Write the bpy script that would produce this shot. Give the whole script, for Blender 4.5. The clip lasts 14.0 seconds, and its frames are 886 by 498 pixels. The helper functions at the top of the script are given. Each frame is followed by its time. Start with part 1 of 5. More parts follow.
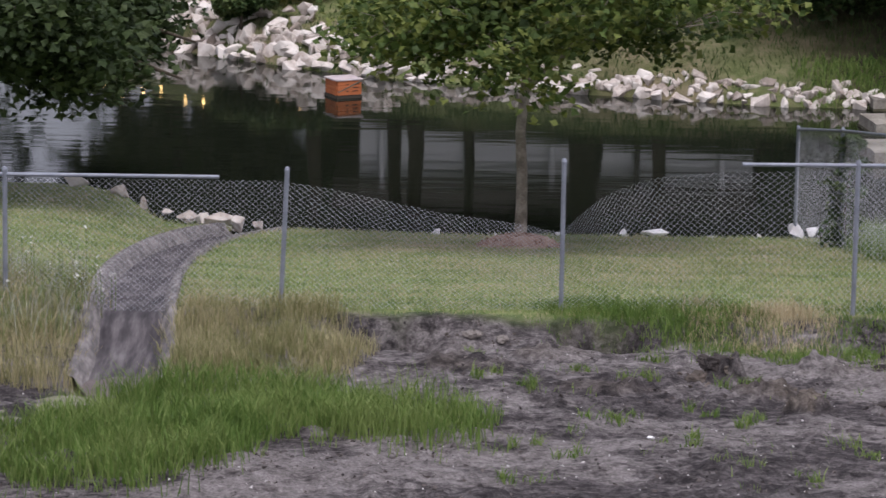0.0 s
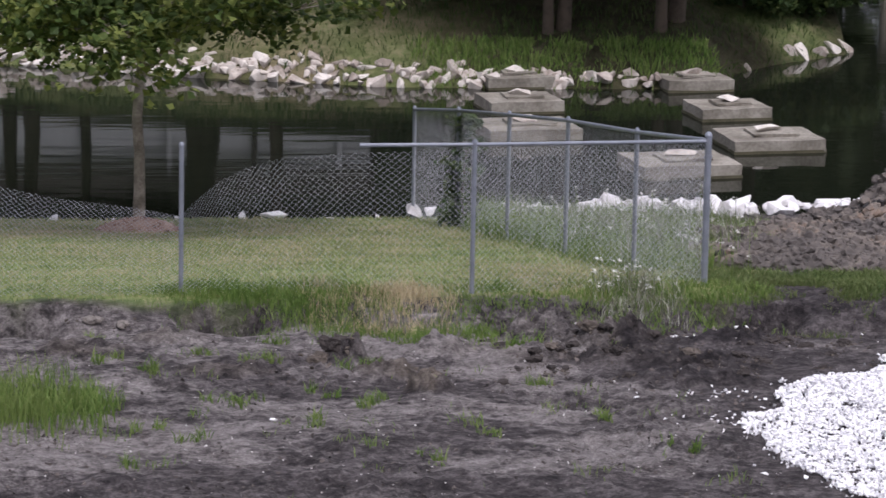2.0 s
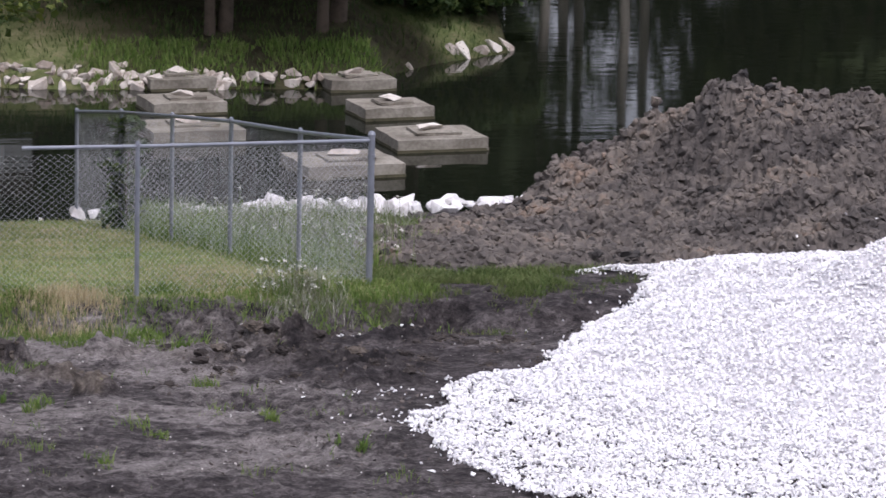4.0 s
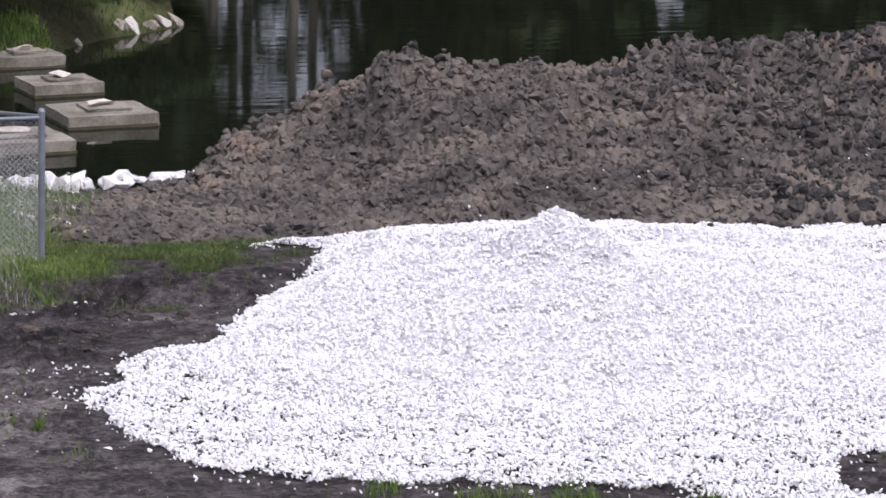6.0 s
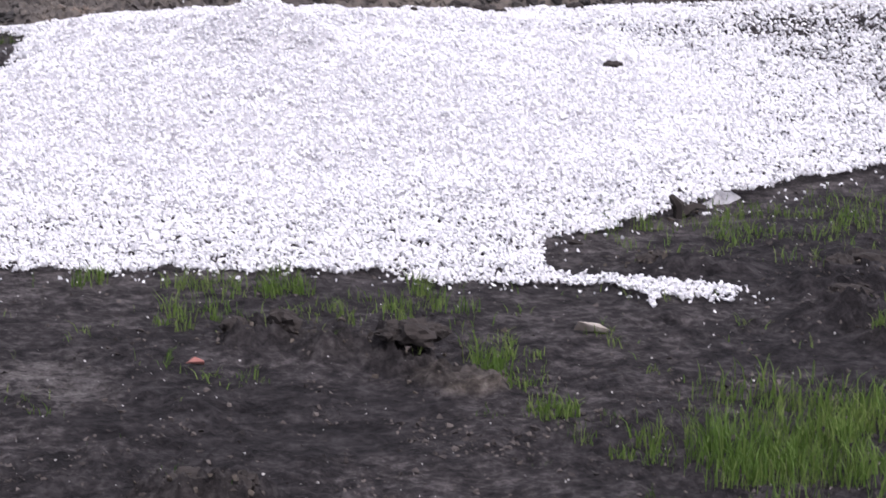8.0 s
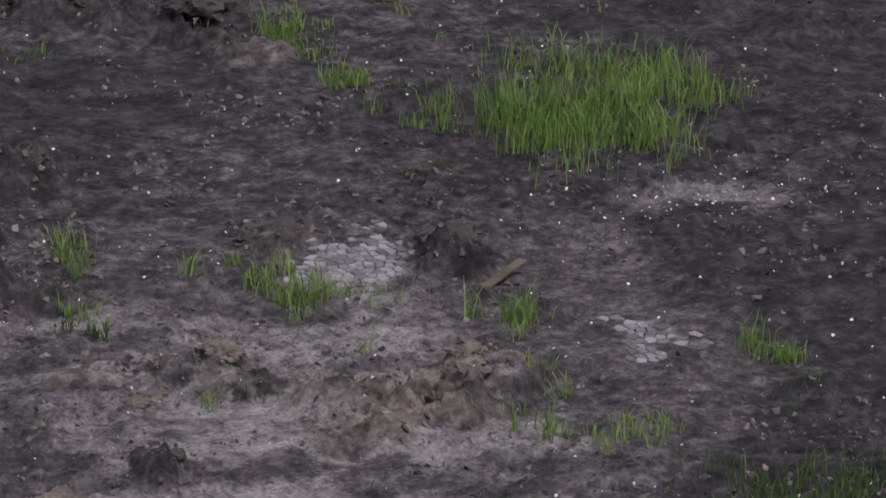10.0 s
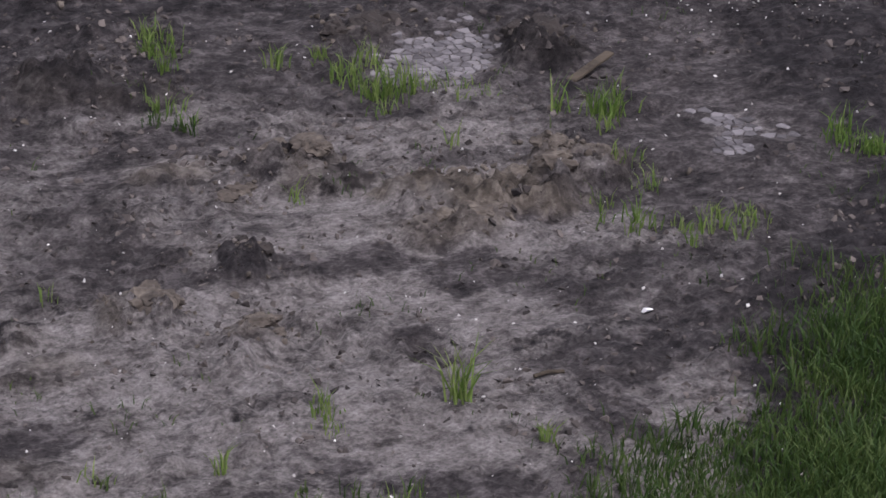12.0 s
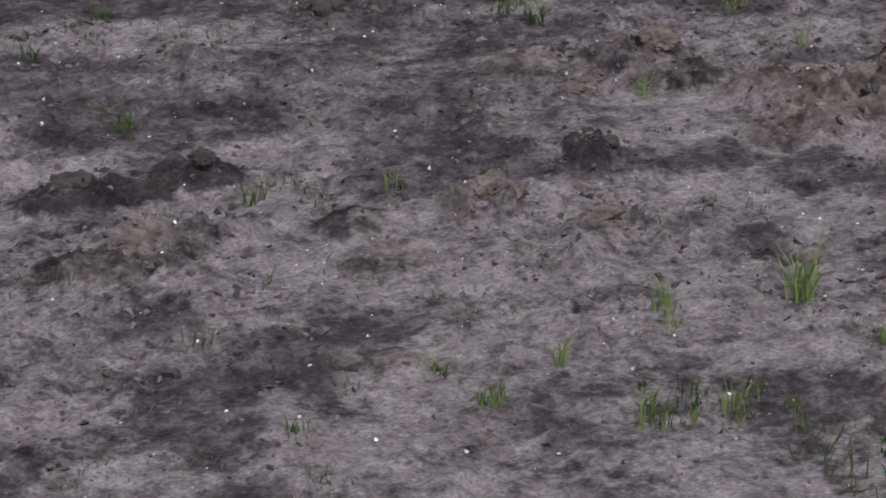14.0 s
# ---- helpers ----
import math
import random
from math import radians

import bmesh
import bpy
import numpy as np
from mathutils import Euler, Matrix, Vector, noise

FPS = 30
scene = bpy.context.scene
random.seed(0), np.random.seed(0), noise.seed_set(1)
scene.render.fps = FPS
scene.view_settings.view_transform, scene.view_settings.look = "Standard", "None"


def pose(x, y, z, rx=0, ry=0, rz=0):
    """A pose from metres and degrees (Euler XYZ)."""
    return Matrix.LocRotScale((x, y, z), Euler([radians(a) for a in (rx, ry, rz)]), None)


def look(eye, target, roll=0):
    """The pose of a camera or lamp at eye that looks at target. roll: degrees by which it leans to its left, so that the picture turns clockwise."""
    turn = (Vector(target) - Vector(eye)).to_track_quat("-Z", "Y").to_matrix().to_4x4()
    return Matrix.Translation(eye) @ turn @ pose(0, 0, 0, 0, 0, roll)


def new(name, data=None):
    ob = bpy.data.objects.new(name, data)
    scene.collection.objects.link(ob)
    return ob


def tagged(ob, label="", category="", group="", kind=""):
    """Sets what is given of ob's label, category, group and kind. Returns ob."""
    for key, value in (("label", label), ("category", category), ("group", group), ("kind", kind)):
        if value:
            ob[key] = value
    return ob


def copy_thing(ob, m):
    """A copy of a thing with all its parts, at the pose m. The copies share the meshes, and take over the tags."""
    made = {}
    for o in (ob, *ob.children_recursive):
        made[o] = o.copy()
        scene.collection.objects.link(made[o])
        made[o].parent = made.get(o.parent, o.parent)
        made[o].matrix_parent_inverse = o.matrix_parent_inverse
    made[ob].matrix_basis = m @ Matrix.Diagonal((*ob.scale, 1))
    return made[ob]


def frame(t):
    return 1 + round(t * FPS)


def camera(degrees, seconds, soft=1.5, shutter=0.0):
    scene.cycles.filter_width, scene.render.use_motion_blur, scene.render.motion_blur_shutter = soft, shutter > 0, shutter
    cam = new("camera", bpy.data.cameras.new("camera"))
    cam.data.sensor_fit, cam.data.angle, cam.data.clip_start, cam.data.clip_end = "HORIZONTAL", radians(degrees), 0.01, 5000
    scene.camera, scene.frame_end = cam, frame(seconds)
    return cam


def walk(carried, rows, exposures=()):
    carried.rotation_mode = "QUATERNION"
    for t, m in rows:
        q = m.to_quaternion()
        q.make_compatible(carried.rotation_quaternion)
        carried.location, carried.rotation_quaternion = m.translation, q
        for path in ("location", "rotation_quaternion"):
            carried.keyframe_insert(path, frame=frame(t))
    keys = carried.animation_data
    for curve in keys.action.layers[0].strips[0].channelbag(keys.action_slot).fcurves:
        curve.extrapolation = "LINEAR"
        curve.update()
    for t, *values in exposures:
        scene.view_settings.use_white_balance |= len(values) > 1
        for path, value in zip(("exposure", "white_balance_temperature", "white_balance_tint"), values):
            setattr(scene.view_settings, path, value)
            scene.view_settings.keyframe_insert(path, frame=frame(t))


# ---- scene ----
EXPO = 0.15
# ---------- camera and walk ----------
EYE_H = 8.9
cam = camera(12.966, 14.0, soft=1.5, shutter=0.2)
PATH = [
    (0.0, 0.000, -11.500, 0.969), (0.5, 1.363, -11.544, 0.953), (1.0, 2.767, -11.598, 1.000),
    (1.5, 4.222, -11.645, 1.017), (2.0, 5.712, -11.657, 1.088), (2.5, 7.123, -11.635, 1.140),
    (2.7, 7.553, -11.624, 1.146), (4.8, 12.670, -11.508, 1.390), (5.0, 13.107, -11.503, 1.366),
    (5.5, 14.381, -11.566, 1.347), (6.0, 15.645, -11.826, 1.325), (6.5, 16.805, -12.328, 1.334),
    (7.0, 17.865, -13.020, 1.322), (7.5, 18.962, -13.870, 1.433), (8.0, 20.175, -14.867, 1.635),
    (8.5, 21.439, -15.988, 1.842), (9.0, 22.598, -17.176, 1.881), (9.2, 23.004, -17.679, 1.842),
    (11.3, 23.102, -21.931, 1.106), (11.5, 22.928, -22.145, 1.016), (12.0, 22.250, -22.698, 0.872),
    (12.5, 21.295, -23.141, 0.785), (13.0, 20.031, -23.506, 0.636), (13.5, 18.483, -23.884, 0.567),
    (14.0, 16.766, -24.331, 0.387)]
walk(cam, [(t, pose(0, 0, EYE_H, 0, 0, -pan) @ pose(0, 0, 0, 90 + tilt) @ pose(0, 0, 0, 0, 0, roll))
           for t, pan, tilt, roll in PATH], exposures=[(0.0, EXPO, 6050, 17), (14.0, EXPO, 6050, 17)])

# ---------- world and sun: a soft overcast evening ----------
world = bpy.data.worlds.new("overcast_sky")
scene.world = world
world.use_nodes = True
wn = world.node_tree.nodes
sky = wn.new("ShaderNodeTexSky")
sky.sky_type, sky.sun_disc = "NISHITA", False
sky.sun_elevation, sky.sun_rotation = radians(62), radians(165)
sky.air_density, sky.dust_density, sky.ozone_density = 0.6, 9.0, 0.6
cloud = wn.new("ShaderNodeMix")
cloud.data_type = "RGBA"
cloud.inputs[0].default_value = 0.55
cloud.inputs[7].default_value = (8.2, 8.2, 8.5, 1)
world.node_tree.links.new(sky.outputs[0], cloud.inputs[6])
world.node_tree.links.new(cloud.outputs[2], wn["Background"].inputs[0])
wn["Background"].inputs[1].default_value = 0.115
sun = new("sun", bpy.data.lights.new("sun", "SUN"))
sun.data.energy, sun.data.angle, sun.data.color = 1.75, radians(9), (1.0, 0.97, 0.93)
sun.matrix_world = look((5.5, -20.5, 40), (0, 0, 0))


# ---------- materials ----------
def mat(name, stops, scale=2.0, fine=40.0, rough=0.9, bump=0.4, metal=0.0, per="", depth=0.02, spec=0.3, stretch=None):
    """Noise at two sizes through a colour ramp, with relief. per: "island" or "object" for a shift of tone on each piece."""
    m = bpy.data.materials.new(name)
    m.use_nodes = True
    n, l = m.node_tree.nodes, m.node_tree.links
    b = n["Principled BSDF"]
    geo = n.new("ShaderNodeNewGeometry")
    big, small, mix = n.new("ShaderNodeTexNoise"), n.new("ShaderNodeTexNoise"), n.new("ShaderNodeMath")
    big.inputs["Scale"].default_value, big.inputs["Detail"].default_value = scale, 5
    small.inputs["Scale"].default_value, small.inputs["Detail"].default_value = fine, 4
    where = geo.outputs["Position"]
    if stretch:
        mp = n.new("ShaderNodeMapping")
        mp.inputs["Scale"].default_value = stretch
        l.new(where, mp.inputs["Vector"])
        where = mp.outputs[0]
    for t in (big, small):
        l.new(where, t.inputs["Vector"])
    mix.operation = "MULTIPLY_ADD"
    l.new(small.outputs["Fac"], mix.inputs[0])
    mix.inputs[1].default_value = 0.5
    l.new(big.outputs["Fac"], mix.inputs[2])
    fac = mix.outputs[0]
    if per:
        src = geo.outputs["Random Per Island"] if per == "island" else n.new("ShaderNodeObjectInfo").outputs["Random"]
        add = n.new("ShaderNodeMath")
        add.operation = "MULTIPLY_ADD"
        l.new(src, add.inputs[0])
        add.inputs[1].default_value = 0.5
        l.new(fac, add.inputs[2])
        sub = n.new("ShaderNodeMath")
        sub.operation = "SUBTRACT"
        l.new(add.outputs[0], sub.inputs[0])
        sub.inputs[1].default_value = 0.25
        fac = sub.outputs[0]
    ramp = n.new("ShaderNodeValToRGB")
    el = ramp.color_ramp.elements
    while len(el) < len(stops):
        el.new(0.5)
    for e, (p, c) in zip(el, stops):
        e.position, e.color = p, (*c, 1)
    l.new(fac, ramp.inputs[0])
    l.new(ramp.outputs[0], b.inputs["Base Color"])
    b.inputs["Roughness"].default_value, b.inputs["Metallic"].default_value = rough, metal
    b.inputs["Specular IOR Level"].default_value = spec
    if bump:
        bp = n.new("ShaderNodeBump")
        bp.inputs["Strength"].default_value, bp.inputs["Distance"].default_value = bump, depth
        l.new(mix.outputs[0], bp.inputs["Height"])
        l.new(bp.outputs[0], b.inputs["Normal"])
    return m


def grey(v, tint=(1, 1, 1)):
    return tuple(v * c for c in tint)


M_STEEL = mat("galvanised_steel", [(0.4, (0.17, 0.185, 0.22)), (0.9, (0.27, 0.29, 0.34))], 6, 60, 0.5, 0.1, 0.5, depth=0.002)
M_WIRE = mat("galvanised_wire", [(0.4, (0.34, 0.35, 0.38)), (0.9, (0.50, 0.51, 0.55))], 3, 30, 0.5, 0, 0.4)
M_ROCK = mat("limestone", [(0.45, (0.26, 0.22, 0.19)), (0.7, (0.48, 0.43, 0.39)), (0.95, (0.64, 0.60, 0.56))], 3, 14, 0.95, 0.5, per="object", depth=0.05)
M_WHITE_ROCK = mat("white_limestone", [(0.4, (0.50, 0.48, 0.48)), (0.75, (0.78, 0.77, 0.79))], 4, 20, 0.95, 0.4, per="object", depth=0.04)
M_GRAVEL = mat("white_crushed_stone", [(0.25, (0.62, 0.61, 0.64)), (0.5, (0.82, 0.815, 0.845)), (0.9, (0.88, 0.875, 0.90))], 1.5, 25, 0.9, 0.2, per="island")
# greyed core colour gives the shade in gaps between the white stones
M_SHADED_BED = mat("shaded_gravel_bed", [(0.45, (0.23, 0.225, 0.24)), (0.8, (0.55, 0.54, 0.57))], 6, 30, 0.95, 0.8, depth=0.03)
M_MUD = mat("dug_clay", [(0.52, (0.052, 0.047, 0.046)), (0.72, (0.108, 0.096, 0.090)), (0.88, (0.165, 0.143, 0.127)), (1.0, (0.22, 0.165, 0.13))], 0.9, 9, 0.95, 1.0, depth=0.08)
M_WET_MUD = mat("wet_clay", [(0.5, (0.020, 0.019, 0.020)), (0.75, (0.050, 0.046, 0.045)), (1.0, (0.10, 0.088, 0.08))], 1.0, 9, 0.8, 1.0, depth=0.08)
M_CONCRETE = mat("old_concrete", [(0.4, (0.095, 0.084, 0.070)), (0.7, (0.20, 0.183, 0.155)), (0.95, (0.33, 0.31, 0.27))], 1.8, 18, 0.95, 0.5, depth=0.02)


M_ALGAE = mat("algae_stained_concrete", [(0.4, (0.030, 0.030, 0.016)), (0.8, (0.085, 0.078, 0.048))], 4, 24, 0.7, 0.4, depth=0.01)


def water_material():
    m = bpy.data.materials.new("pond_water")
    m.use_nodes = True
    n, l = m.node_tree.nodes, m.node_tree.links
    b = n["Principled BSDF"]
    b.inputs["Base Color"].default_value = (0.010, 0.012, 0.008, 1)
    b.inputs["Roughness"].default_value, b.inputs["IOR"].default_value = 0.045, 1.33
    b.inputs["Specular IOR Level"].default_value = 0.5
    geo, mp, nz, bp = n.new("ShaderNodeNewGeometry"), n.new("ShaderNodeMapping"), n.new("ShaderNodeTexNoise"), n.new("ShaderNodeBump")
    mp.inputs["Scale"].default_value = (0.35, 1.6, 1.0)
    nz.inputs["Scale"].default_value, nz.inputs["Detail"].default_value = 1.6, 2
    l.new(geo.outputs["Position"], mp.inputs["Vector"])
    l.new(mp.outputs[0], nz.inputs["Vector"])
    l.new(nz.outputs["Fac"], bp.inputs["Height"])
    bp.inputs["Strength"].default_value, bp.inputs["Distance"].default_value = 0.25, 0.012
    l.new(bp.outputs[0], b.inputs["Normal"])
    return m


# ---------- helpers for meshes ----------
def mesh_object(name, verts, faces, material, parent=None, smooth=False):
    me = bpy.data.meshes.new(name)
    me.from_pydata([tuple(map(float, v)) for v in verts], [], [tuple(map(int, f)) for f in faces])
    me.materials.append(material)
    if smooth:
        me.polygons.foreach_set("use_smooth", [True] * len(me.polygons))
    ob = new(name, me)
    ob.parent = parent
    return ob


def part(name, bm, material, parent=None, label="", smooth=False):
    me = bpy.data.meshes.new(name)
    bm.to_mesh(me)
    bm.free()
    me.materials.append(material)
    if smooth:
        me.polygons.foreach_set("use_smooth", [True] * len(me.polygons))
    ob = new(name, me)
    ob.parent = parent
    if label:
        tagged(ob, label)
    return ob


def fast_mesh(name, verts, faces, material, parent=None, smooth=False):
    """verts: n x 3 array, faces: m x 3 or m x 4 array."""
    verts, faces = np.asarray(verts, np.float32), np.asarray(faces, np.int32)
    me = bpy.data.meshes.new(name)
    k = faces.shape[1]
    me.vertices.add(len(verts))
    me.vertices.foreach_set("co", verts.ravel())
    me.loops.add(faces.size)
    me.loops.foreach_set("vertex_index", faces.ravel())
    me.polygons.add(len(faces))
    me.polygons.foreach_set("loop_start", np.arange(0, faces.size, k, dtype=np.int32))
    me.polygons.foreach_set("use_smooth", np.full(len(faces), smooth))
    me.update(calc_edges=True)
    me.validate()
    me.materials.append(material)
    ob = new(name, me)
    ob.parent = parent
    return ob


def tube(path, radius, sides=8, close=True, radii=None):
    """Vertices and faces of a tube along points."""
    path = [Vector(p) for p in path]
    verts, faces = [], []
    for i, p in enumerate(path):
        d = (path[min(i + 1, len(path) - 1)] - path[max(i - 1, 0)]).normalized()
        u = d.orthogonal().normalized() if abs(d.z) > 0.9 else d.cross(Vector((0, 0, 1))).normalized()
        v = d.cross(u)
        r = radii[i] if radii else radius
        for k in range(sides):
            a = 2 * math.pi * k / sides
            verts.append(p + (u * math.cos(a) + v * math.sin(a)) * r)
    for i in range(len(path) - 1):
        for k in range(sides):
            a, b = i * sides + k, i * sides + (k + 1) % sides
            faces.append((a, b, b + sides, a + sides))
    if close:
        faces.append(tuple(range(sides))[::-1])
        faces.append(tuple(range((len(path) - 1) * sides, len(path) * sides)))
    return verts, faces


def add_tube(bm, path, radius, sides=8, radii=None):
    vs, fs = tube(path, radius, sides, True, radii)
    made = [bm.verts.new(v) for v in vs]
    for f in fs:
        try:
            bm.faces.new([made[i] for i in f])
        except ValueError:
            pass


def fbm(x, y, seed=0.0, octaves=4, lac=2.1):
    """Smooth value noise on arrays, about -1 to 1."""
    out, amp, tot = np.zeros_like(x), 1.0, 0.0
    for o in range(octaves):
        px, py = x + seed * 13.7 + o * 71.3, y - seed * 9.1 + o * 37.7
        ix, iy = np.floor(px), np.floor(py)
        fx, fy = px - ix, py - iy
        fx, fy = fx * fx * (3 - 2 * fx), fy * fy * (3 - 2 * fy)

        def h(a, b):
            s = np.sin(a * 127.1 + b * 311.7) * 43758.5453
            return (s - np.floor(s)) * 2 - 1
        v = (h(ix, iy) * (1 - fx) + h(ix + 1, iy) * fx) * (1 - fy) + (h(ix, iy + 1) * (1 - fx) + h(ix + 1, iy + 1) * fx) * fy
        out, tot = out + amp * v, tot + amp
        amp, x, y = amp * 0.5, x * lac, y * lac
    return out / tot * 1.6


def smooth01(v):
    v = np.clip(v, 0, 1)
    return v * v * (3 - 2 * v)


# ---------- the ground ----------
WATER = -2.3
FENCE_Y = 40.05


def near_shore(x):
    return np.interp(x, [-60, -6, -4.3, -2.6, -1.5, 0, 5, 7, 8.5, 11, 14, 20, 30, 60], [62, 60, 59, 57, 56.3, 56.0, 56.2, 57.0, 57.9, 58.3, 58.6, 59, 59, 60])


def far_shore(x):
    return np.interp(x, [-60, -12, -5, -3.8, -2.4, -0.9, 2, 6, 9.5, 11.6, 12.3, 13.4, 14.9, 15.7, 40, 80], [84, 80, 73.5, 72.4, 71.4, 70.6, 69.3, 68.2, 68.1, 68.0, 69.8, 71.0, 72.2, 100, 104, 110])


def flume_x(y):
    return np.interp(y, [34.8, 36, 38, 41, 44.6, 48, 51, 53.5, 55.2, 58], [-3.35, -3.2, -3.13, -3.32, -3.52, -3.57, -3.5, -3.3, -2.85, -2.3])


def lawn_mask(x, y):
    """1 where mown lawn grows."""
    edge = 39.6 + 0.25 * fbm(x * 0.7, y * 0 + 3.0, 4)
    m = smooth01((y - edge) / 0.5)
    side = np.interp(y, [40, 43, 48, 56], [7.6, 8.3, 8.0, 7.0])
    return m * smooth01((side - x + 0.5 * fbm(x, y, 8)) / 0.8)


def plan_z(x, y):
    """The ground without its small bumps."""
    x, y = np.asarray(x, float), np.asarray(y, float)
    slope = -(0.148 - 0.026 * smooth01((-3.9 - x) / 1.5)) * np.clip(y - 40.3, 0, None) + 0.10 * smooth01((y - 39.2) / 0.6)
    ns, fs = near_shore(x), far_shore(x)
    bank = slope - 0.5 * np.clip(y - ns + 0.6, 0, None)
    far = WATER + 0.55 * np.clip(y - fs, -3, 1.0) + 0.23 * np.clip(y - fs - 1.0, 0, 11) + 0.02 * np.clip(y - fs - 12, 0, 200)
    near = np.maximum(bank, WATER - 1.3)
    return np.where(y < (ns + fs) / 2, near, np.maximum(far, WATER - 1.3))


# heaped and dug earth on the yard: x, y, half-width, half-depth, height, brown (1) or dark (0)
MOUNDS = [(7.62, 21.1, .34, .30, .13, .6), (7.9, 20.85, .22, .2, .09, .2), (8.25, 20.45, .28, .26, .12, 1), (8.6, 20.3, .3, .28, .14, 1), (8.92, 20.2, .26, .24, .20, 1), (9.3, 20.6, .32, .3, .17, 1),
          (8.15, 19.9, .4, .2, .09, .7), (6.87, 19.78, .17, .14, .10, 0), (6.03, 19.25, .26, .24, .15, .7), (6.5, 18.85, .2, .16, .08, .6), (9.85, 22.5, .22, .28, .20, .1), (10.05, 22.65, .3, .2, .10, .2),
          (8.95, 23.3, .3, .2, .06, .3), (7.4, 25.1, .5, .4, .22, .1), (7.75, 25.0, .3, .25, .14, .1), (6.7, 22.9, .4, .35, .16, .2), (7.05, 22.6, .35, .3, .09, .3), (6.9, 21.3, .4, .3, .06, .7),
          (9.15, 28.95, .4, .25, .13, .1), (9.6, 28.5, .35, .3, .17, .1), (9.95, 28.05, .3, .3, .20, .1), (10.25, 27.6, .35, .25, .12, .4), (10.35, 27.35, .3, .2, .10, .8),
          (14.1, 28.4, .55, .4, .16, 0), (14.3, 27.6, .5, .4, .12, .1), (14.6, 29.5, .6, .4, .14, 0), (13.5, 30.3, .5, .25, .10, 0), (15.4, 28.7, .6, .4, .14, .1), (14.9, 26.6, .6, .4, .12, 0),
          (4.56, 20.15, .3, .2, .09, .1), (3.9, 20.0, .45, .25, .11, .1), (4.15, 19.3, .3, .25, .06, .8), (3.85, 19.0, .5, .25, .06, .4), (5.35, 18.75, .3, .3, .05, .5), (5.25, 19.25, .25, .2, .06, .5), (4.7, 17.6, .4, .3, .05, .3),
          (5.0, 38.55, .5, .35, .20, .2), (5.55, 38.2, .5, .4, .22, .2), (5.7, 37.3, .7, .3, .13, .1), (6.4, 37.2, .5, .3, .11, .1), (6.1, 36.6, .7, .25, .10, 0), (4.7, 37.6, .4, .3, .10, .3), (6.9, 38.3, .5, .3, .10, 0),
          (2.78, 37.6, .2, .25, .20, .1), (3.5, 36.3, .24, .25, .16, .9), (3.2, 37.0, .3, .25, .10, .8), (0.2, 37.9, .5, .3, .08, .6), (1.1, 38.4, .4, .3, .09, .5), (3.9, 38.0, .4, .3, .09, .3), (1.6, 36.9, .5, .25, .07, .4)]


def mound_z(x, y):
    """Height and brownness of the heaped earth."""
    h, tone = np.zeros_like(x), np.zeros_like(x)
    wx, wy = x + 0.10 * fbm(x * 3.5, y * 3.5, 81), y + 0.10 * fbm(x * 3.5, y * 3.5, 82)
    for mx, my, rx, ry, mh, br in MOUNDS:
        near = (np.abs(x - mx) < rx * 2) & (np.abs(y - my) < ry * 2)
        if near.any():
            g = smooth01(1.35 - np.hypot((wx[near] - mx) / rx, (wy[near] - my) / ry)) * mh
            tone[near] = np.where(g > h[near], br, tone[near])
            h[near] = np.maximum(h[near], g)
    return h, tone


def crack_mask(x, y):
    """1 where dried puddles have cracked into plates."""
    a = smooth01(1.5 * (1.0 - np.hypot((x - 9.15 - 0.25 * (y - 22.8)) / 0.48, (y - 22.75) / 0.80)) + 0.9 * fbm(x * 2.6, y * 2.6, 17))
    b = smooth01(1.5 * (1.0 - np.hypot((x - 10.45 - 0.3 * (y - 20.7)) / 0.44, (y - 20.7) / 0.75)) + 0.9 * fbm(x * 2.6, y * 2.6, 18))
    return np.maximum(a, b)


def churn_mask(x, y):
    """1 where the soil is loose and crumbly, 0 where it is packed flat."""
    return smooth01(0.55 + 0.85 * fbm(x * 0.75, y * 0.9, 83, 3)) * (1 - crack_mask(x, y))


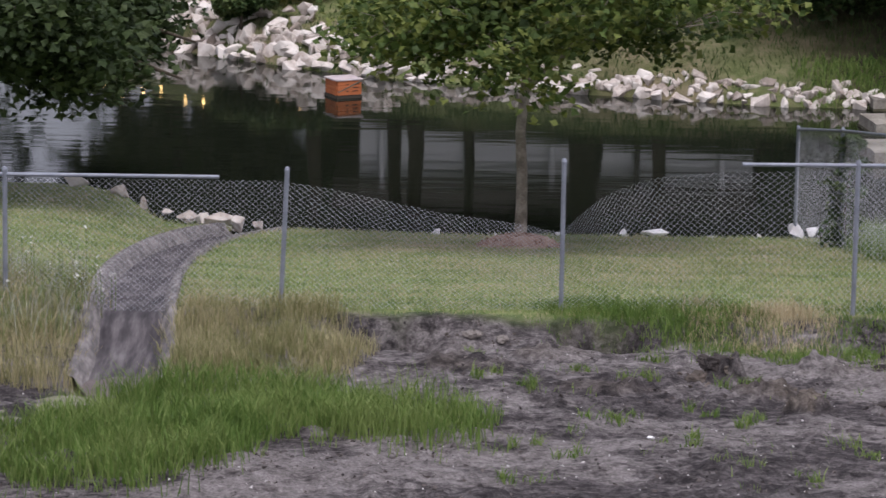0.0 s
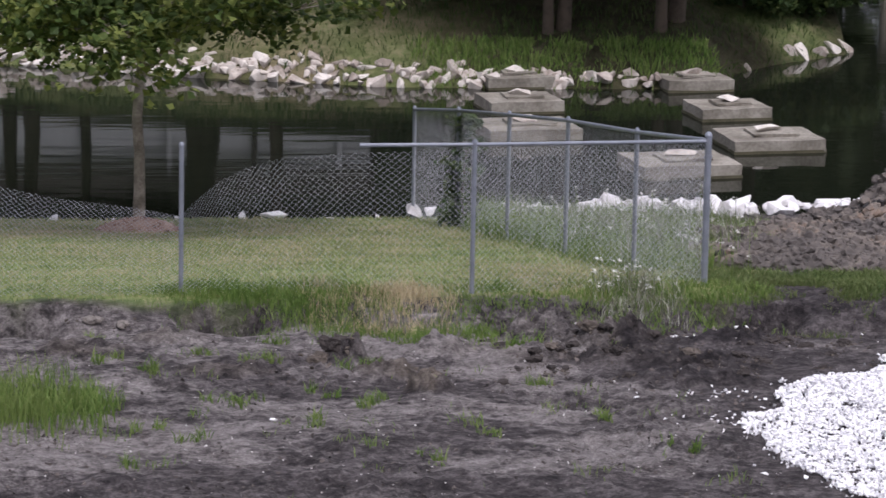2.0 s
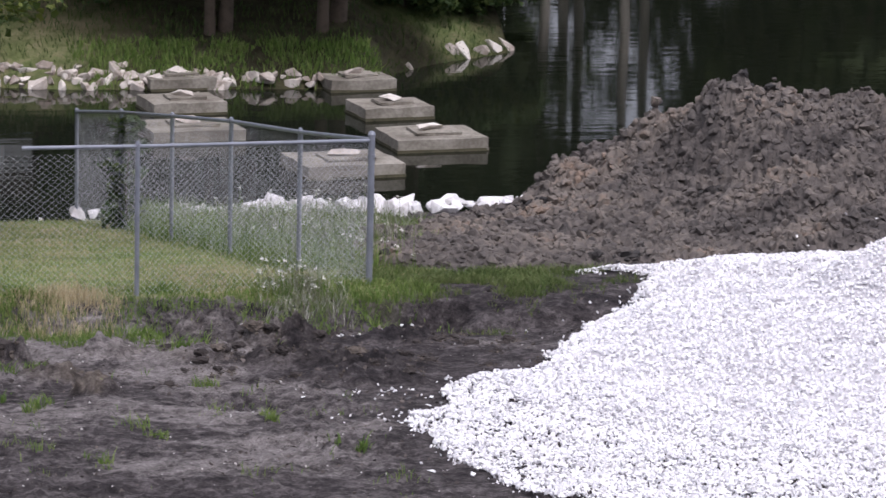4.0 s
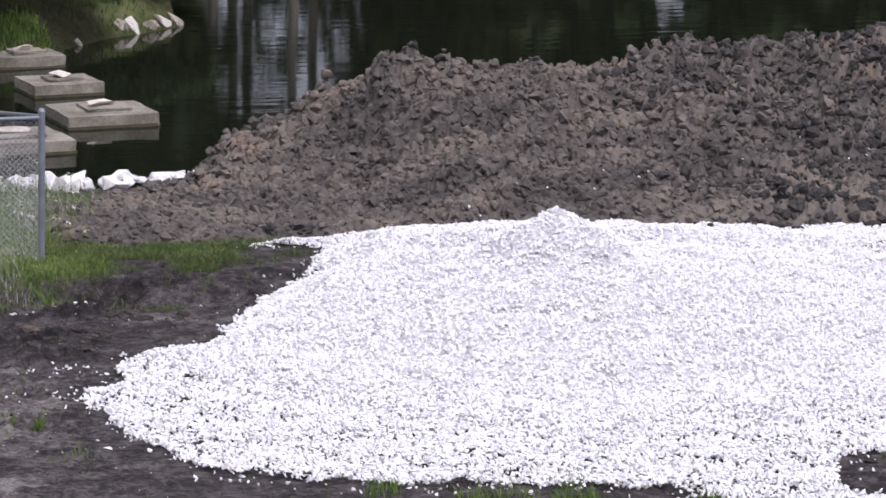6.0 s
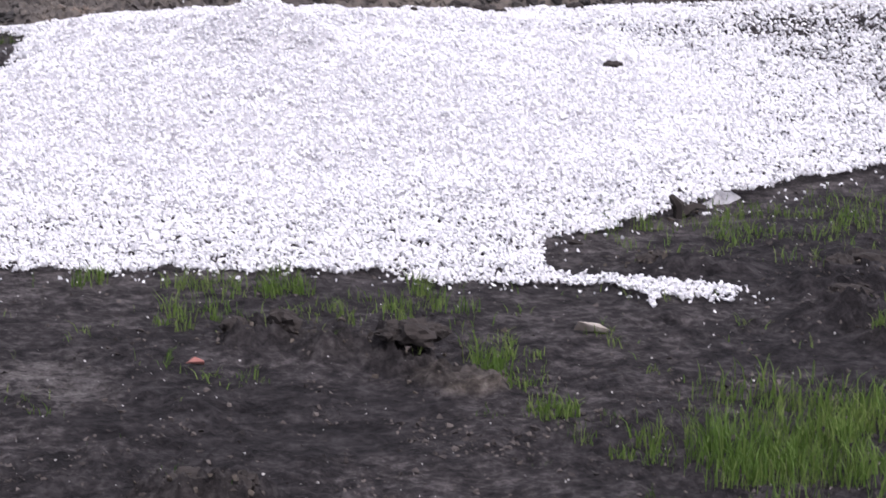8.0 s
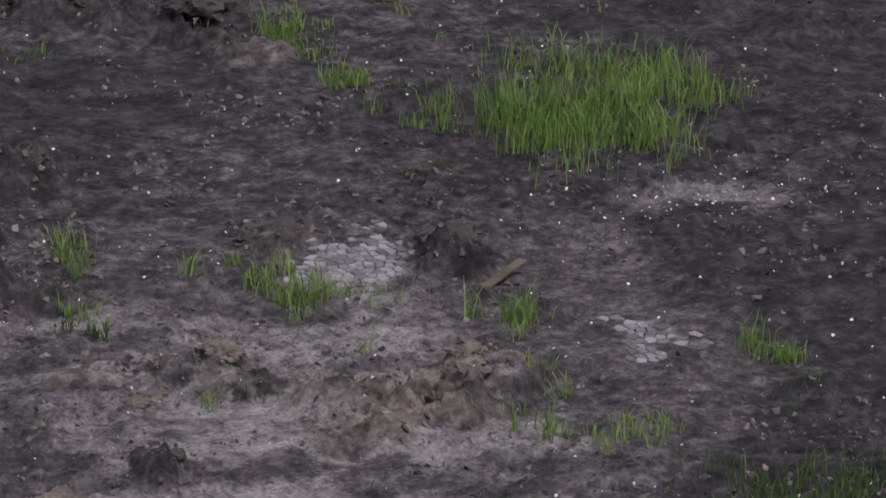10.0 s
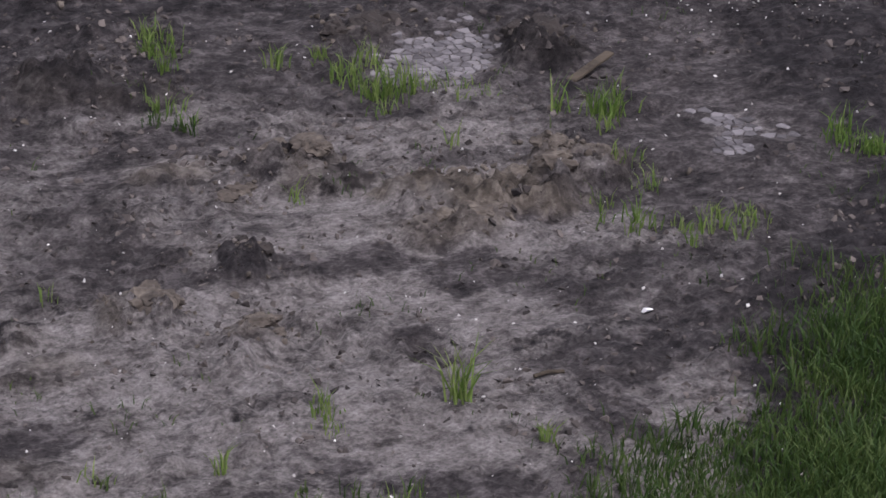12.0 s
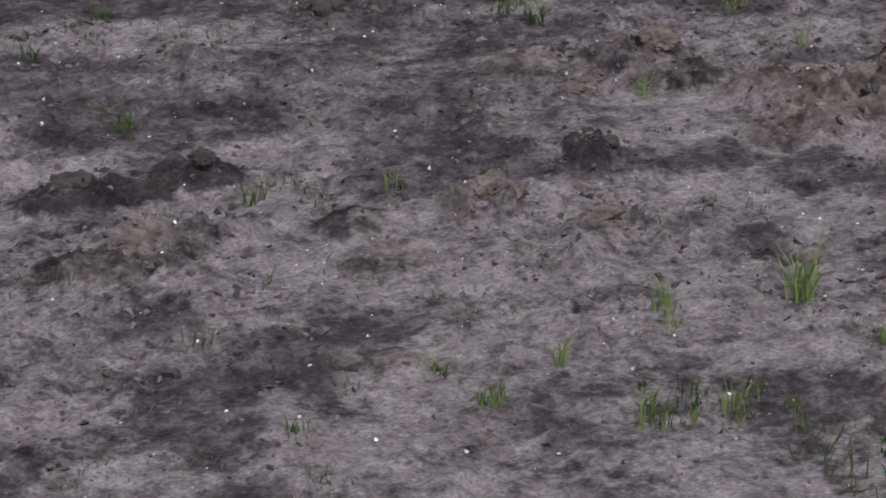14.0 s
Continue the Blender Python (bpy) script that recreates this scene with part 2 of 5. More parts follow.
def ground_z(x, y):
    """The ground with its bumps."""
    x, y = np.atleast_1d(np.asarray(x, float)), np.atleast_1d(np.asarray(y, float))
    z = plan_z(x, y)
    dirt = 1 - lawn_mask(x, y)
    dirt = dirt * (y < 62)
    churn = churn_mask(x, y)
    crumbs = np.abs(fbm(x * 4.2, y * 4.2, 5)) * 0.030 + np.abs(fbm(x * 9, y * 9, 6)) * 0.026 + np.abs(fbm(x * 19, y * 19, 84, 2)) * 0.016
    rough = 0.04 * fbm(x * 0.9, y * 0.9, 1) + 0.014 * fbm(x * 3.1, y * 3.1, 2) + (0.25 + 0.95 * churn) * crumbs
    under = smooth01((y - 28.5) / 1.0) * smooth01((x - 5.6) / 0.8)
    rough = rough * (1 - 0.5 * under) * (1 - 0.85 * crack_mask(x, y))
    lumps = (1 - under) * np.clip(fbm(x * 1.7, y * 1.7, 7) - 0.6, 0, 1) * 0.16
    heap, _ = mound_z(x, y)
    heap = 0.95 * heap * (0.5 + 0.9 * np.abs(fbm(x * 5, y * 5, 85)) + 0.6 * np.abs(fbm(x * 11, y * 11, 86)))
    scarp = -0.12 * np.clip(0.75 + 0.7 * fbm(x * 1.1, y * 0, 9), 0.1, 1.2) * smooth01((39.45 - y + 0.3 * fbm(x * 0.8, y * 0, 4)) / 0.25) * smooth01((y - 38.2) / 0.9) * smooth01((x + 1.2) / 0.4)
    for cx, w in ((-0.55, 0.55), (1.65, 0.42), (4.9, 0.42), (7.25, 0.5)):
        scarp = scarp - 0.38 * np.exp(-((x - cx) / w) ** 4) * smooth01((39.58 - y + 0.10 * fbm(x * 4, y * 0, 3)) / 0.10) * smooth01((y - 38.7) / 0.75)
    z = z + dirt * (rough + lumps + scarp + heap) + (1 - dirt) * 0.03 * fbm(x * 0.6, y * 0.6, 3)
    for ax, ay, bx, by in ((4.4, 34.3, 6.4, 33.7), (4.2, 35.9, 6.3, 35.2), (12.2, 28.9, 15.5, 27.4), (6.6, 19.2, 7.7, 17.9)):
        ux, uy = bx - ax, by - ay
        ln = math.hypot(ux, uy)
        s = ((x - ax) * ux + (y - ay) * uy) / ln
        w = ((x - ax) * -uy + (y - ay) * ux) / ln
        band = smooth01((0.22 - np.abs(w)) / 0.08) * smooth01(s / 0.4) * smooth01((ln - s) / 0.4)
        z = z + band * (0.022 * np.sin(2 * math.pi * (s + 0.5 * w) / 0.17) - 0.03)
    z = z - 0.08 * smooth01((y - 31.5) / 0.6) * smooth01((x - 7.4) / 0.8) * smooth01((x - 7.4 - 0.55 * (y - 36.0)) / 0.8)
    gap = np.abs(x - flume_x(y)) - 0.5
    z = z - 0.22 * smooth01(-gap / 0.12) * smooth01((y - 36.2) / 0.5) * (y < 58)
    return z


def one(v):
    """The single number in an array of one."""
    return float(np.ravel(v)[0])


def axis(parts):
    out = []
    for a, b, step in parts:
        out += list(np.arange(a, b - 1e-6, step))
    return np.array(out + [parts[-1][1]])


def ground_material():
    m = bpy.data.materials.new("ground")
    m.use_nodes = True
    n, l = m.node_tree.nodes, m.node_tree.links
    b = n["Principled BSDF"]
    b.inputs["Roughness"].default_value, b.inputs["Specular IOR Level"].default_value = 0.95, 0.15
    geo = n.new("ShaderNodeNewGeometry")

    def noise_at(scale, detail=5):
        t = n.new("ShaderNodeTexNoise")
        t.inputs["Scale"].default_value, t.inputs["Detail"].default_value = scale, detail
        t.inputs["Roughness"].default_value = 0.68
        l.new(geo.outputs["Position"], t.inputs["Vector"])
        return t.outputs["Fac"]

    def ramp(fac, stops):
        r = n.new("ShaderNodeValToRGB")
        while len(r.color_ramp.elements) < len(stops):
            r.color_ramp.elements.new(0.5)
        for e, (p, c) in zip(r.color_ramp.elements, stops):
            e.position, e.color = p, (*c, 1)
        l.new(fac, r.inputs[0])
        return r.outputs[0]

    def mixed(fac, a, c):
        x = n.new("ShaderNodeMix")
        x.data_type = "RGBA"
        l.new(fac, x.inputs[0])
        l.new(a, x.inputs[6])
        l.new(c, x.inputs[7])
        return x.outputs[2]

    def attr(name):
        a = n.new("ShaderNodeAttribute")
        a.attribute_name = name
        return a.outputs["Fac"]

    coarse, mid, fine = noise_at(0.8), noise_at(3.2, 12), noise_at(38, 8)
    lump = noise_at(11, 9)
    blend = n.new("ShaderNodeMath")
    blend.operation = "MULTIPLY_ADD"
    l.new(lump, blend.inputs[0])
    blend.inputs[1].default_value = 0.9
    l.new(mid, blend.inputs[2])
    half = n.new("ShaderNodeMath")
    half.operation = "MULTIPLY"
    l.new(blend.outputs[0], half.inputs[0])
    half.inputs[1].default_value = 0.526
    tone = half.outputs[0]
    dark = ramp(tone, [(0.40, (0.022, 0.0195, 0.021)), (0.5, (0.066, 0.058, 0.060)), (0.60, (0.150, 0.135, 0.137))])
    pale = ramp(tone, [(0.38, (0.060, 0.053, 0.052)), (0.47, (0.175, 0.158, 0.156)), (0.60, (0.30, 0.278, 0.275))])
    clay = ramp(tone, [(0.40, (0.036, 0.030, 0.026)), (0.5, (0.105, 0.089, 0.076)), (0.60, (0.22, 0.19, 0.165))])
    speck = noise_at(7.5, 12)

    def ragged(name):
        v, r = n.new("ShaderNodeMath"), n.new("ShaderNodeValToRGB")
        v.operation = "MULTIPLY_ADD"
        l.new(speck, v.inputs[0])
        v.inputs[1].default_value = 2.6
        l.new(attr(name), v.inputs[2])
        r.color_ramp.elements[0].position, r.color_ramp.elements[1].position = 0.0, 1.0
        off = n.new("ShaderNodeMath")
        off.operation = "SUBTRACT"
        l.new(v.outputs[0], off.inputs[0])
        off.inputs[1].default_value = 1.3
        r.color_ramp.elements[0].position, r.color_ramp.elements[1].position = 0.25, 0.75
        l.new(off.outputs[0], r.inputs[0])
        return r.outputs[0]
    soil = mixed(ragged("pale"), dark, pale)
    grit = ramp(fine, [(0.3, (0.35, 0.35, 0.35)), (0.5, (0.95, 0.95, 0.95)), (0.72, (1.6, 1.6, 1.6))])
    mul = n.new("ShaderNodeMix")
    mul.data_type, mul.blend_type = "RGBA", "MULTIPLY"
    mul.inputs[0].default_value = 0.8
    l.new(soil, mul.inputs[6])
    l.new(grit, mul.inputs[7])
    lawn = ramp(mid, [(0.36, (0.120, 0.180, 0.056)), (0.5, (0.21, 0.27, 0.095)), (0.66, (0.33, 0.32, 0.17))])
    dry = ramp(coarse, [(0.4, (0.15, 0.165, 0.065)), (0.6, (0.32, 0.265, 0.17))])
    lawn = mixed(attr("dry"), lawn, dry)
    # brown leaf litter, darkened to carry the shade of the bank trees
    litter_shade = ramp(mid, [(0.3, (0.022, 0.020, 0.012)), (0.55, (0.050, 0.048, 0.026)), (0.75, (0.085, 0.078, 0.045))])
    # tone for moist soil and for shade painted below the lawn edge
    wet = ramp(tone, [(0.40, (0.012, 0.0105, 0.012)), (0.5, (0.030, 0.0265, 0.029)), (0.60, (0.070, 0.063, 0.066))])
    damp = mixed(ragged("damp"), mul.outputs[2], wet)
    base = mixed(attr("brown"), damp, clay)
    base = mixed(attr("lawn"), base, lawn)
    l.new(mixed(attr("litter_shade"), base, litter_shade), b.inputs["Base Color"])
    bp = n.new("ShaderNodeBump")
    bp.inputs["Strength"].default_value, bp.inputs["Distance"].default_value = 1.0, 0.06
    add = n.new("ShaderNodeMath")
    add.operation = "MULTIPLY_ADD"
    l.new(fine, add.inputs[0])
    add.inputs[1].default_value = 0.45
    l.new(blend.outputs[0], add.inputs[2])
    l.new(add.outputs[0], bp.inputs["Height"])
    l.new(bp.outputs[0], b.inputs["Normal"])
    return m


def build_ground():
    xs = axis([(-1500, -300, 300), (-300, -60, 40), (-60, -10, 5), (-10, -5, 0.5), (-5, 2, 0.075), (2, 11.5, 0.034), (11.5, 18, 0.07), (18, 40, 2), (40, 100, 10), (100, 300, 50), (300, 1500, 300)])
    ys = axis([(-1500, -100, 200), (-100, 0, 20), (0, 12, 2), (12, 15, 0.5), (15, 26, 0.042), (26, 38.4, 0.08), (38.4, 40, 0.05), (40, 44, 0.1), (44, 60, 0.25), (60, 80, 0.35), (80, 120, 2), (120, 300, 20), (300, 3000, 300)])
    X, Y = np.meshgrid(xs, ys)
    Z = ground_z(X, Y)
    nx, ny = len(xs), len(ys)
    i = (np.arange(ny - 1)[:, None] * nx + np.arange(nx - 1)[None, :]).ravel()
    ob = fast_mesh("ground", np.stack([X, Y, Z], -1).reshape(-1, 3), np.stack([i, i + 1, i + nx + 1, i + nx], 1), ground_material(), smooth=True)
    tagged(ob, "dark churned soil with sparse weeds running into mown lawn", "ground", kind="structure")
    x, y = X.ravel(), Y.ravel()
    lawn = np.maximum(lawn_mask(x, y), (y > 62) * 1.0)
    pale = smooth01((22.8 - y + 1.6 * fbm(x * 0.4, y * 0.4, 11)) / 2.5) * smooth01(0.68 + 0.75 * fbm(x * 1.7, y * 2.3, 12)) * smooth01((10.0 - x) / 1.2 + 0.5 * fbm(x, y, 15))
    pale = np.clip(pale + 0.85 * smooth01(fbm(x * 0.6, y * 0.9, 13) * 1.6 - 0.05) * smooth01((x * -1.0 + 9.5) / 3), 0, 1)
    streak = np.clip(1 - np.abs((x - 7.0) * 0.75 + (y - 18.3) * 0.66 + 0.2 * fbm(x * 2, y * 2, 16)) / 0.35, 0, 1) * smooth01(1.6 - np.hypot(x - 6.9, y - 18.3))
    pale = np.clip(pale + streak, 0, 1.3)
    dry = smooth01(0.35 + 0.9 * fbm(x * 0.35, y * 0.2, 14))
    # far bank mask: litter colour with tree shade painted in
    litter_shade = (y > 62) * np.clip(1.0 - 0.55 * smooth01(fbm(x * 0.3, y * 0.3, 19) + 0.1), 0, 1) * (0.6 + 0.4 * smooth01((x - 5.5) / 3))
    damp = smooth01(1.2 - np.hypot((x - 8.3) / 1.5, (y - 26.9) / 1.4) + 0.5 * fbm(x * 1.4, y * 1.4, 71)) + smooth01(1.1 - np.hypot((x - 6.0) / 2.0, (y - 37.6) / 1.1) + 0.6 * fbm(x * 1.2, y * 1.8, 72))
    damp = damp + 0.9 * smooth01((x - np.interp(y, [15, 16, 17.7, 19, 20, 24], [7.6, 8.0, 8.8, 9.7, 11.0, 11.2])) / 0.5 + 0.5 * fbm(x, y, 73)) * smooth01((24 - y) / 2) + 0.8 * smooth01((x - 13.2) / 2 + 0.7 * fbm(x * 0.7, y * 1.2, 74)) * (y < 33)
    # the band at y 39 to 39.9 paints shade under the torn lawn edge
    damp = damp + 0.3 * smooth01(fbm(x * 0.9, y * 1.3, 75) * 1.8 - 0.75) * (y > 16) * (y < 31) + 0.5 * smooth01((y - 39.0) / 0.4) * smooth01((39.9 - y) / 0.2) * smooth01(0.6 + fbm(x * 1.5, y * 1.5, 76)) * (x > -1.3)
    damp = damp + 0.45 * smooth01((y - 22.5) / 2.0) * smooth01((31.5 - y) / 1.5)
    damp = damp + 0.3 * churn_mask(x, y) * (y < 31) + 0.8 * smooth01(1.2 - np.hypot((x - 9.15) / 0.8, (y - 26.8) / 0.9))
    heap, tone = mound_z(x, y)
    damp = damp + smooth01(heap / 0.05) * (1 - tone)
    pale = pale + 0.9 * smooth01(1.3 - np.hypot((x - 4.4) / 0.7, (y - 37.0) / 0.4)) + 0.45 * crack_mask(x, y)
    pale = pale + 0.65 * smooth01((y - 31) / 2) * smooth01((7 - x) / 2) * (0.6 + 0.6 * fbm(x * 0.9, y * 1.4, 88))
    damp = damp * (1 - 0.55 * smooth01((y - 31.5) / 1.5) * smooth01((39 - y) / 0.5))
    brown = smooth01(heap / 0.06) * tone * smooth01(0.7 + 0.8 * fbm(x * 3, y * 3, 87))
    strip = smooth01(1.2 - np.hypot((x - 12.4) / 0.9, (y - 23.2) / 0.55) + 0.5 * fbm(x * 3, y * 3, 89))
    pale, damp = pale + 0.55 * strip, damp * (1 - 0.7 * strip)
    damp = damp * (1 - brown) * (1 - crack_mask(x, y)) * (1 - 0.8 * smooth01(1.3 - np.hypot((x - 4.4) / 0.7, (y - 37.0) / 0.4)))
    for name, v in (("damp", np.clip(damp, 0, 1)), ("lawn", lawn), ("pale", np.clip(pale, 0, 1.3)), ("dry", dry), ("brown", brown), ("litter_shade", litter_shade)):
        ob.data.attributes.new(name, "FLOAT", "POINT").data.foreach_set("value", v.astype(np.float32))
    return ob


def build_water():
    xs, ys = np.linspace(-200, 200, 3), np.linspace(48, 140, 3)
    v = [(x, y, WATER) for y in ys for x in xs]
    f = [(j * 3 + i, j * 3 + i + 1, j * 3 + i + 4, j * 3 + i + 3) for j in range(2) for i in range(2)]
    tagged(mesh_object("water", v, f, water_material()), "still dark green pond with faint ripples", "pond", kind="structure")


build_ground()
build_water()


# ---------- fences ----------
def line_post(height, radius, parent, base, cap=True):
    bm = bmesh.new()
    add_tube(bm, [(0, 0, -0.3), (0, 0, height)], radius, 12)
    if cap:
        add_tube(bm, [(0, 0, height), (0, 0, height + 0.02), (0, 0, height + 0.045), (0, 0, height + 0.055)], radius, 12, [radius * 1.15, radius * 1.15, radius * 0.8, radius * 0.2])
    ob = part("post", bm, M_STEEL, parent, smooth=False)
    ob.location = base
    return ob


def mesh_panel(p0, p1, top0, foot, parent, sag=None, pitch=0.066, wire=0.0022):
    """Woven wire between two posts. top0(u), foot(u): heights along the bay; each wire is a zigzag from foot to top."""
    p0, p1 = Vector(p0), Vector(p1)
    length = (p1 - p0).length
    n = int(length / pitch * 2)
    verts, faces = [], []
    rows = int(1.62 / (pitch * 0.5))
    d = (p1 - p0).normalized()
    side = d.cross(Vector((0, 0, 1)))
    for i in range(n):
        base = len(verts)
        for j in range(rows + 1):
            u = (i + (i + j) % 2) / n
            w = j / rows
            lo, hi = foot(u), top0(u)
            p = p0 + (p1 - p0) * u
            bulge = sag(u, w) if sag else (0.0, 0.0)
            p = Vector((p.x, p.y, 0)) + d * bulge[0] + side * (bulge[1] + (0.002 if (i + j) % 2 else -0.002))
            p.z = lo + (hi - lo) * w
            for a in (0, 2.094, 4.189):
                verts.append(p + (d * math.cos(a) + side * math.sin(a)) * wire)
        for j in range(rows):
            for k in range(3):
                a, b = base + j * 3 + k, base + j * 3 + (k + 1) % 3
                faces.append((a, b, b + 3, a + 3))
    ob = fast_mesh("wire_mesh", np.array([tuple(v) for v in verts]), np.array(faces), M_WIRE, parent)
    return ob


def rail(a, b, parent, name="top_rail", radius=0.021):
    bm = bmesh.new()
    a, b = Vector(a), Vector(b)
    add_tube(bm, [a, a.lerp(b, 0.5), b], radius, 10)
    return part(name, bm, M_STEEL, parent)


def build_fences():
    front = tagged(new("chain_link_fence"), "grey galvanised chain-link fence, sagging where its top rail is missing", "fence")
    posts = [(-7.65, 39.5, 1.5), (-4.58, 39.95, 1.50), (-1.70, 40.05, 1.53), (1.25, 40.03, 1.67), (4.32, 40.05, 1.70)]
    corner = (6.88, 40.52, 1.67)
    for i, (x, y, h) in enumerate(posts):
        p = line_post(h + 0.02, 0.026, front, (x, y, 0))
        if i == 2:
            p.rotation_euler = (0, radians(2.2), 0)
    rail((-7.65, 39.5, 1.47), (-4.6, 39.95, 1.49), front)
    rail((-4.6, 39.95, 1.49), (-2.35, 40.05, 1.48), front)
    rail((3.11, 40.03, 1.71), (4.33, 40.05, 1.715), front)
    rail((4.33, 40.05, 1.715), corner, front)

    def flat(a, b):
        return lambda u: a + (b - a) * u
    low = lambda u: 0.06 + 0.02 * math.sin(u * 9)
    mesh_panel((-7.65, 39.5, 0), (-4.6, 39.95, 0), flat(1.44, 1.46), low, front)
    mesh_panel((-4.6, 39.95, 0), (-1.7, 40.05, 0), flat(1.46, 1.45), low, front)
    mesh_panel((-1.7, 40.05, 0), (1.25, 40.03, 0), lambda u: float(np.interp(u, [0, 0.15, 0.47, 0.8, 1], [1.45, 1.38, 1.17, 1.05, 0.95])), low, front,
               lambda u, w: (0.22 * w * math.sin(u * math.pi), 0.10 * w * math.sin(u * math.pi)))
    mesh_panel((1.25, 40.03, 0), (4.33, 40.05, 0), lambda u: float(np.interp(u, [0, 0.08, 0.17, 0.28, 0.385, 0.58, 1], [0.97, 1.14, 1.32, 1.47, 1.57, 1.64, 1.67])), low, front,
               lambda u, w: (-0.25 * w * math.sin(min(u / 0.8, 1) * math.pi), 0.10 * w * math.sin(u * math.pi)))
    mesh_panel((4.33, 40.05, 0), (6.92, 40.52, 0), flat(1.68, 1.65), low, front)
    side = tagged(new("side_fence"), "grey galvanised chain-link fence running down to the pond", "fence")
    cp = line_post(1.72, 0.036, side, (6.88, 40.52, 0))
    cp.name = "corner_post"
    for h in (0.35, 0.95, 1.5):
        bm = bmesh.new()
        add_tube(bm, [(0, 0, h - 0.02), (0, 0, h + 0.02)], 0.042, 12)
        part("tension_band", bm, M_STEEL, cp)
    line = [(6.88, 40.52, -0.02), (6.57, 43.58, -0.47), (6.17, 46.6, -0.86), (5.80, 49.63, -1.31), (5.45, 52.66, -1.77), (5.12, 55.69, -2.27)]
    for i, (x, y, zz) in enumerate(line):
        if i:
            line_post(1.70, 0.028, side, (x, y, zz))
    for (x0, y0, z0), (x1, y1, z1) in zip(line, line[1:]):
        rail((x0, y0, z0 + 1.70), (x1, y1, z1 + 1.70), side, radius=0.024)
        mesh_panel((x0, y0, 0), (x1, y1, 0), flat(z0 + 1.69, z1 + 1.69), flat(z0 + 0.06, z1 + 0.06), side, wire=0.0009)


build_fences()


# ---------- heaps ----------
def blob_rock(seed, n=10, squash=(1, 0.8, 0.6)):
    """An angular stone: the hull of a few random points."""
    r = random.Random(seed)
    bm = bmesh.new()
    for _ in range(n):
        v = Vector((r.gauss(0, 1), r.gauss(0, 1), r.gauss(0, 1))).normalized() * r.uniform(0.75, 1.05)
        bm.verts.new((v.x * squash[0], v.y * squash[1], v.z * squash[2]))
    bmesh.ops.convex_hull(bm, input=bm.verts)
    loose = [v for v in bm.verts if not v.link_faces]
    bmesh.ops.delete(bm, geom=loose, context="VERTS")
    bmesh.ops.triangulate(bm, faces=bm.faces)
    return bm


def hull_arrays(seed, n, squash):
    bm = blob_rock(seed, n, squash)
    bm.verts.index_update()
    v = np.array([tuple(q.co) for q in bm.verts])
    f = np.array([[q.index for q in t.verts] for t in bm.faces])
    bm.free()
    return v, f


def scatter(name, places, sizes, material, parent=None, kinds=8, n=8, squash=(1, 0.85, 0.65), seed=1, smooth=False):
    """Many small stones joined into one mesh."""
    rng = np.random.default_rng(seed)
    shapes = [hull_arrays(seed * 100 + k, n, squash) for k in range(kinds)]
    pick = rng.integers(0, kinds, len(places))
    V, Fc, off = [], [], 0
    for k, (v, f) in enumerate(shapes):
        idx = np.nonzero(pick == k)[0]
        if not len(idx):
            continue
        q = rng.normal(size=(len(idx), 4))
        q /= np.linalg.norm(q, axis=1)[:, None]
        w, x, y, z = q.T
        R = np.stack([1 - 2 * (y * y + z * z), 2 * (x * y - z * w), 2 * (x * z + y * w), 2 * (x * y + z * w), 1 - 2 * (x * x + z * z), 2 * (y * z - x * w), 2 * (x * z - y * w), 2 * (y * z + x * w), 1 - 2 * (x * x + y * y)], 1).reshape(-1, 3, 3)
        pts = np.einsum("nij,vj->nvi", R, v) * sizes[idx][:, None, None] + places[idx][:, None, :]
        V.append(pts.reshape(-1, 3))
        Fc.append((f[None] + (np.arange(len(idx)) * len(v))[:, None, None]).reshape(-1, 3) + off)
        off += len(idx) * len(v)
    return fast_mesh(name, np.concatenate(V), np.concatenate(Fc), material, parent, smooth)


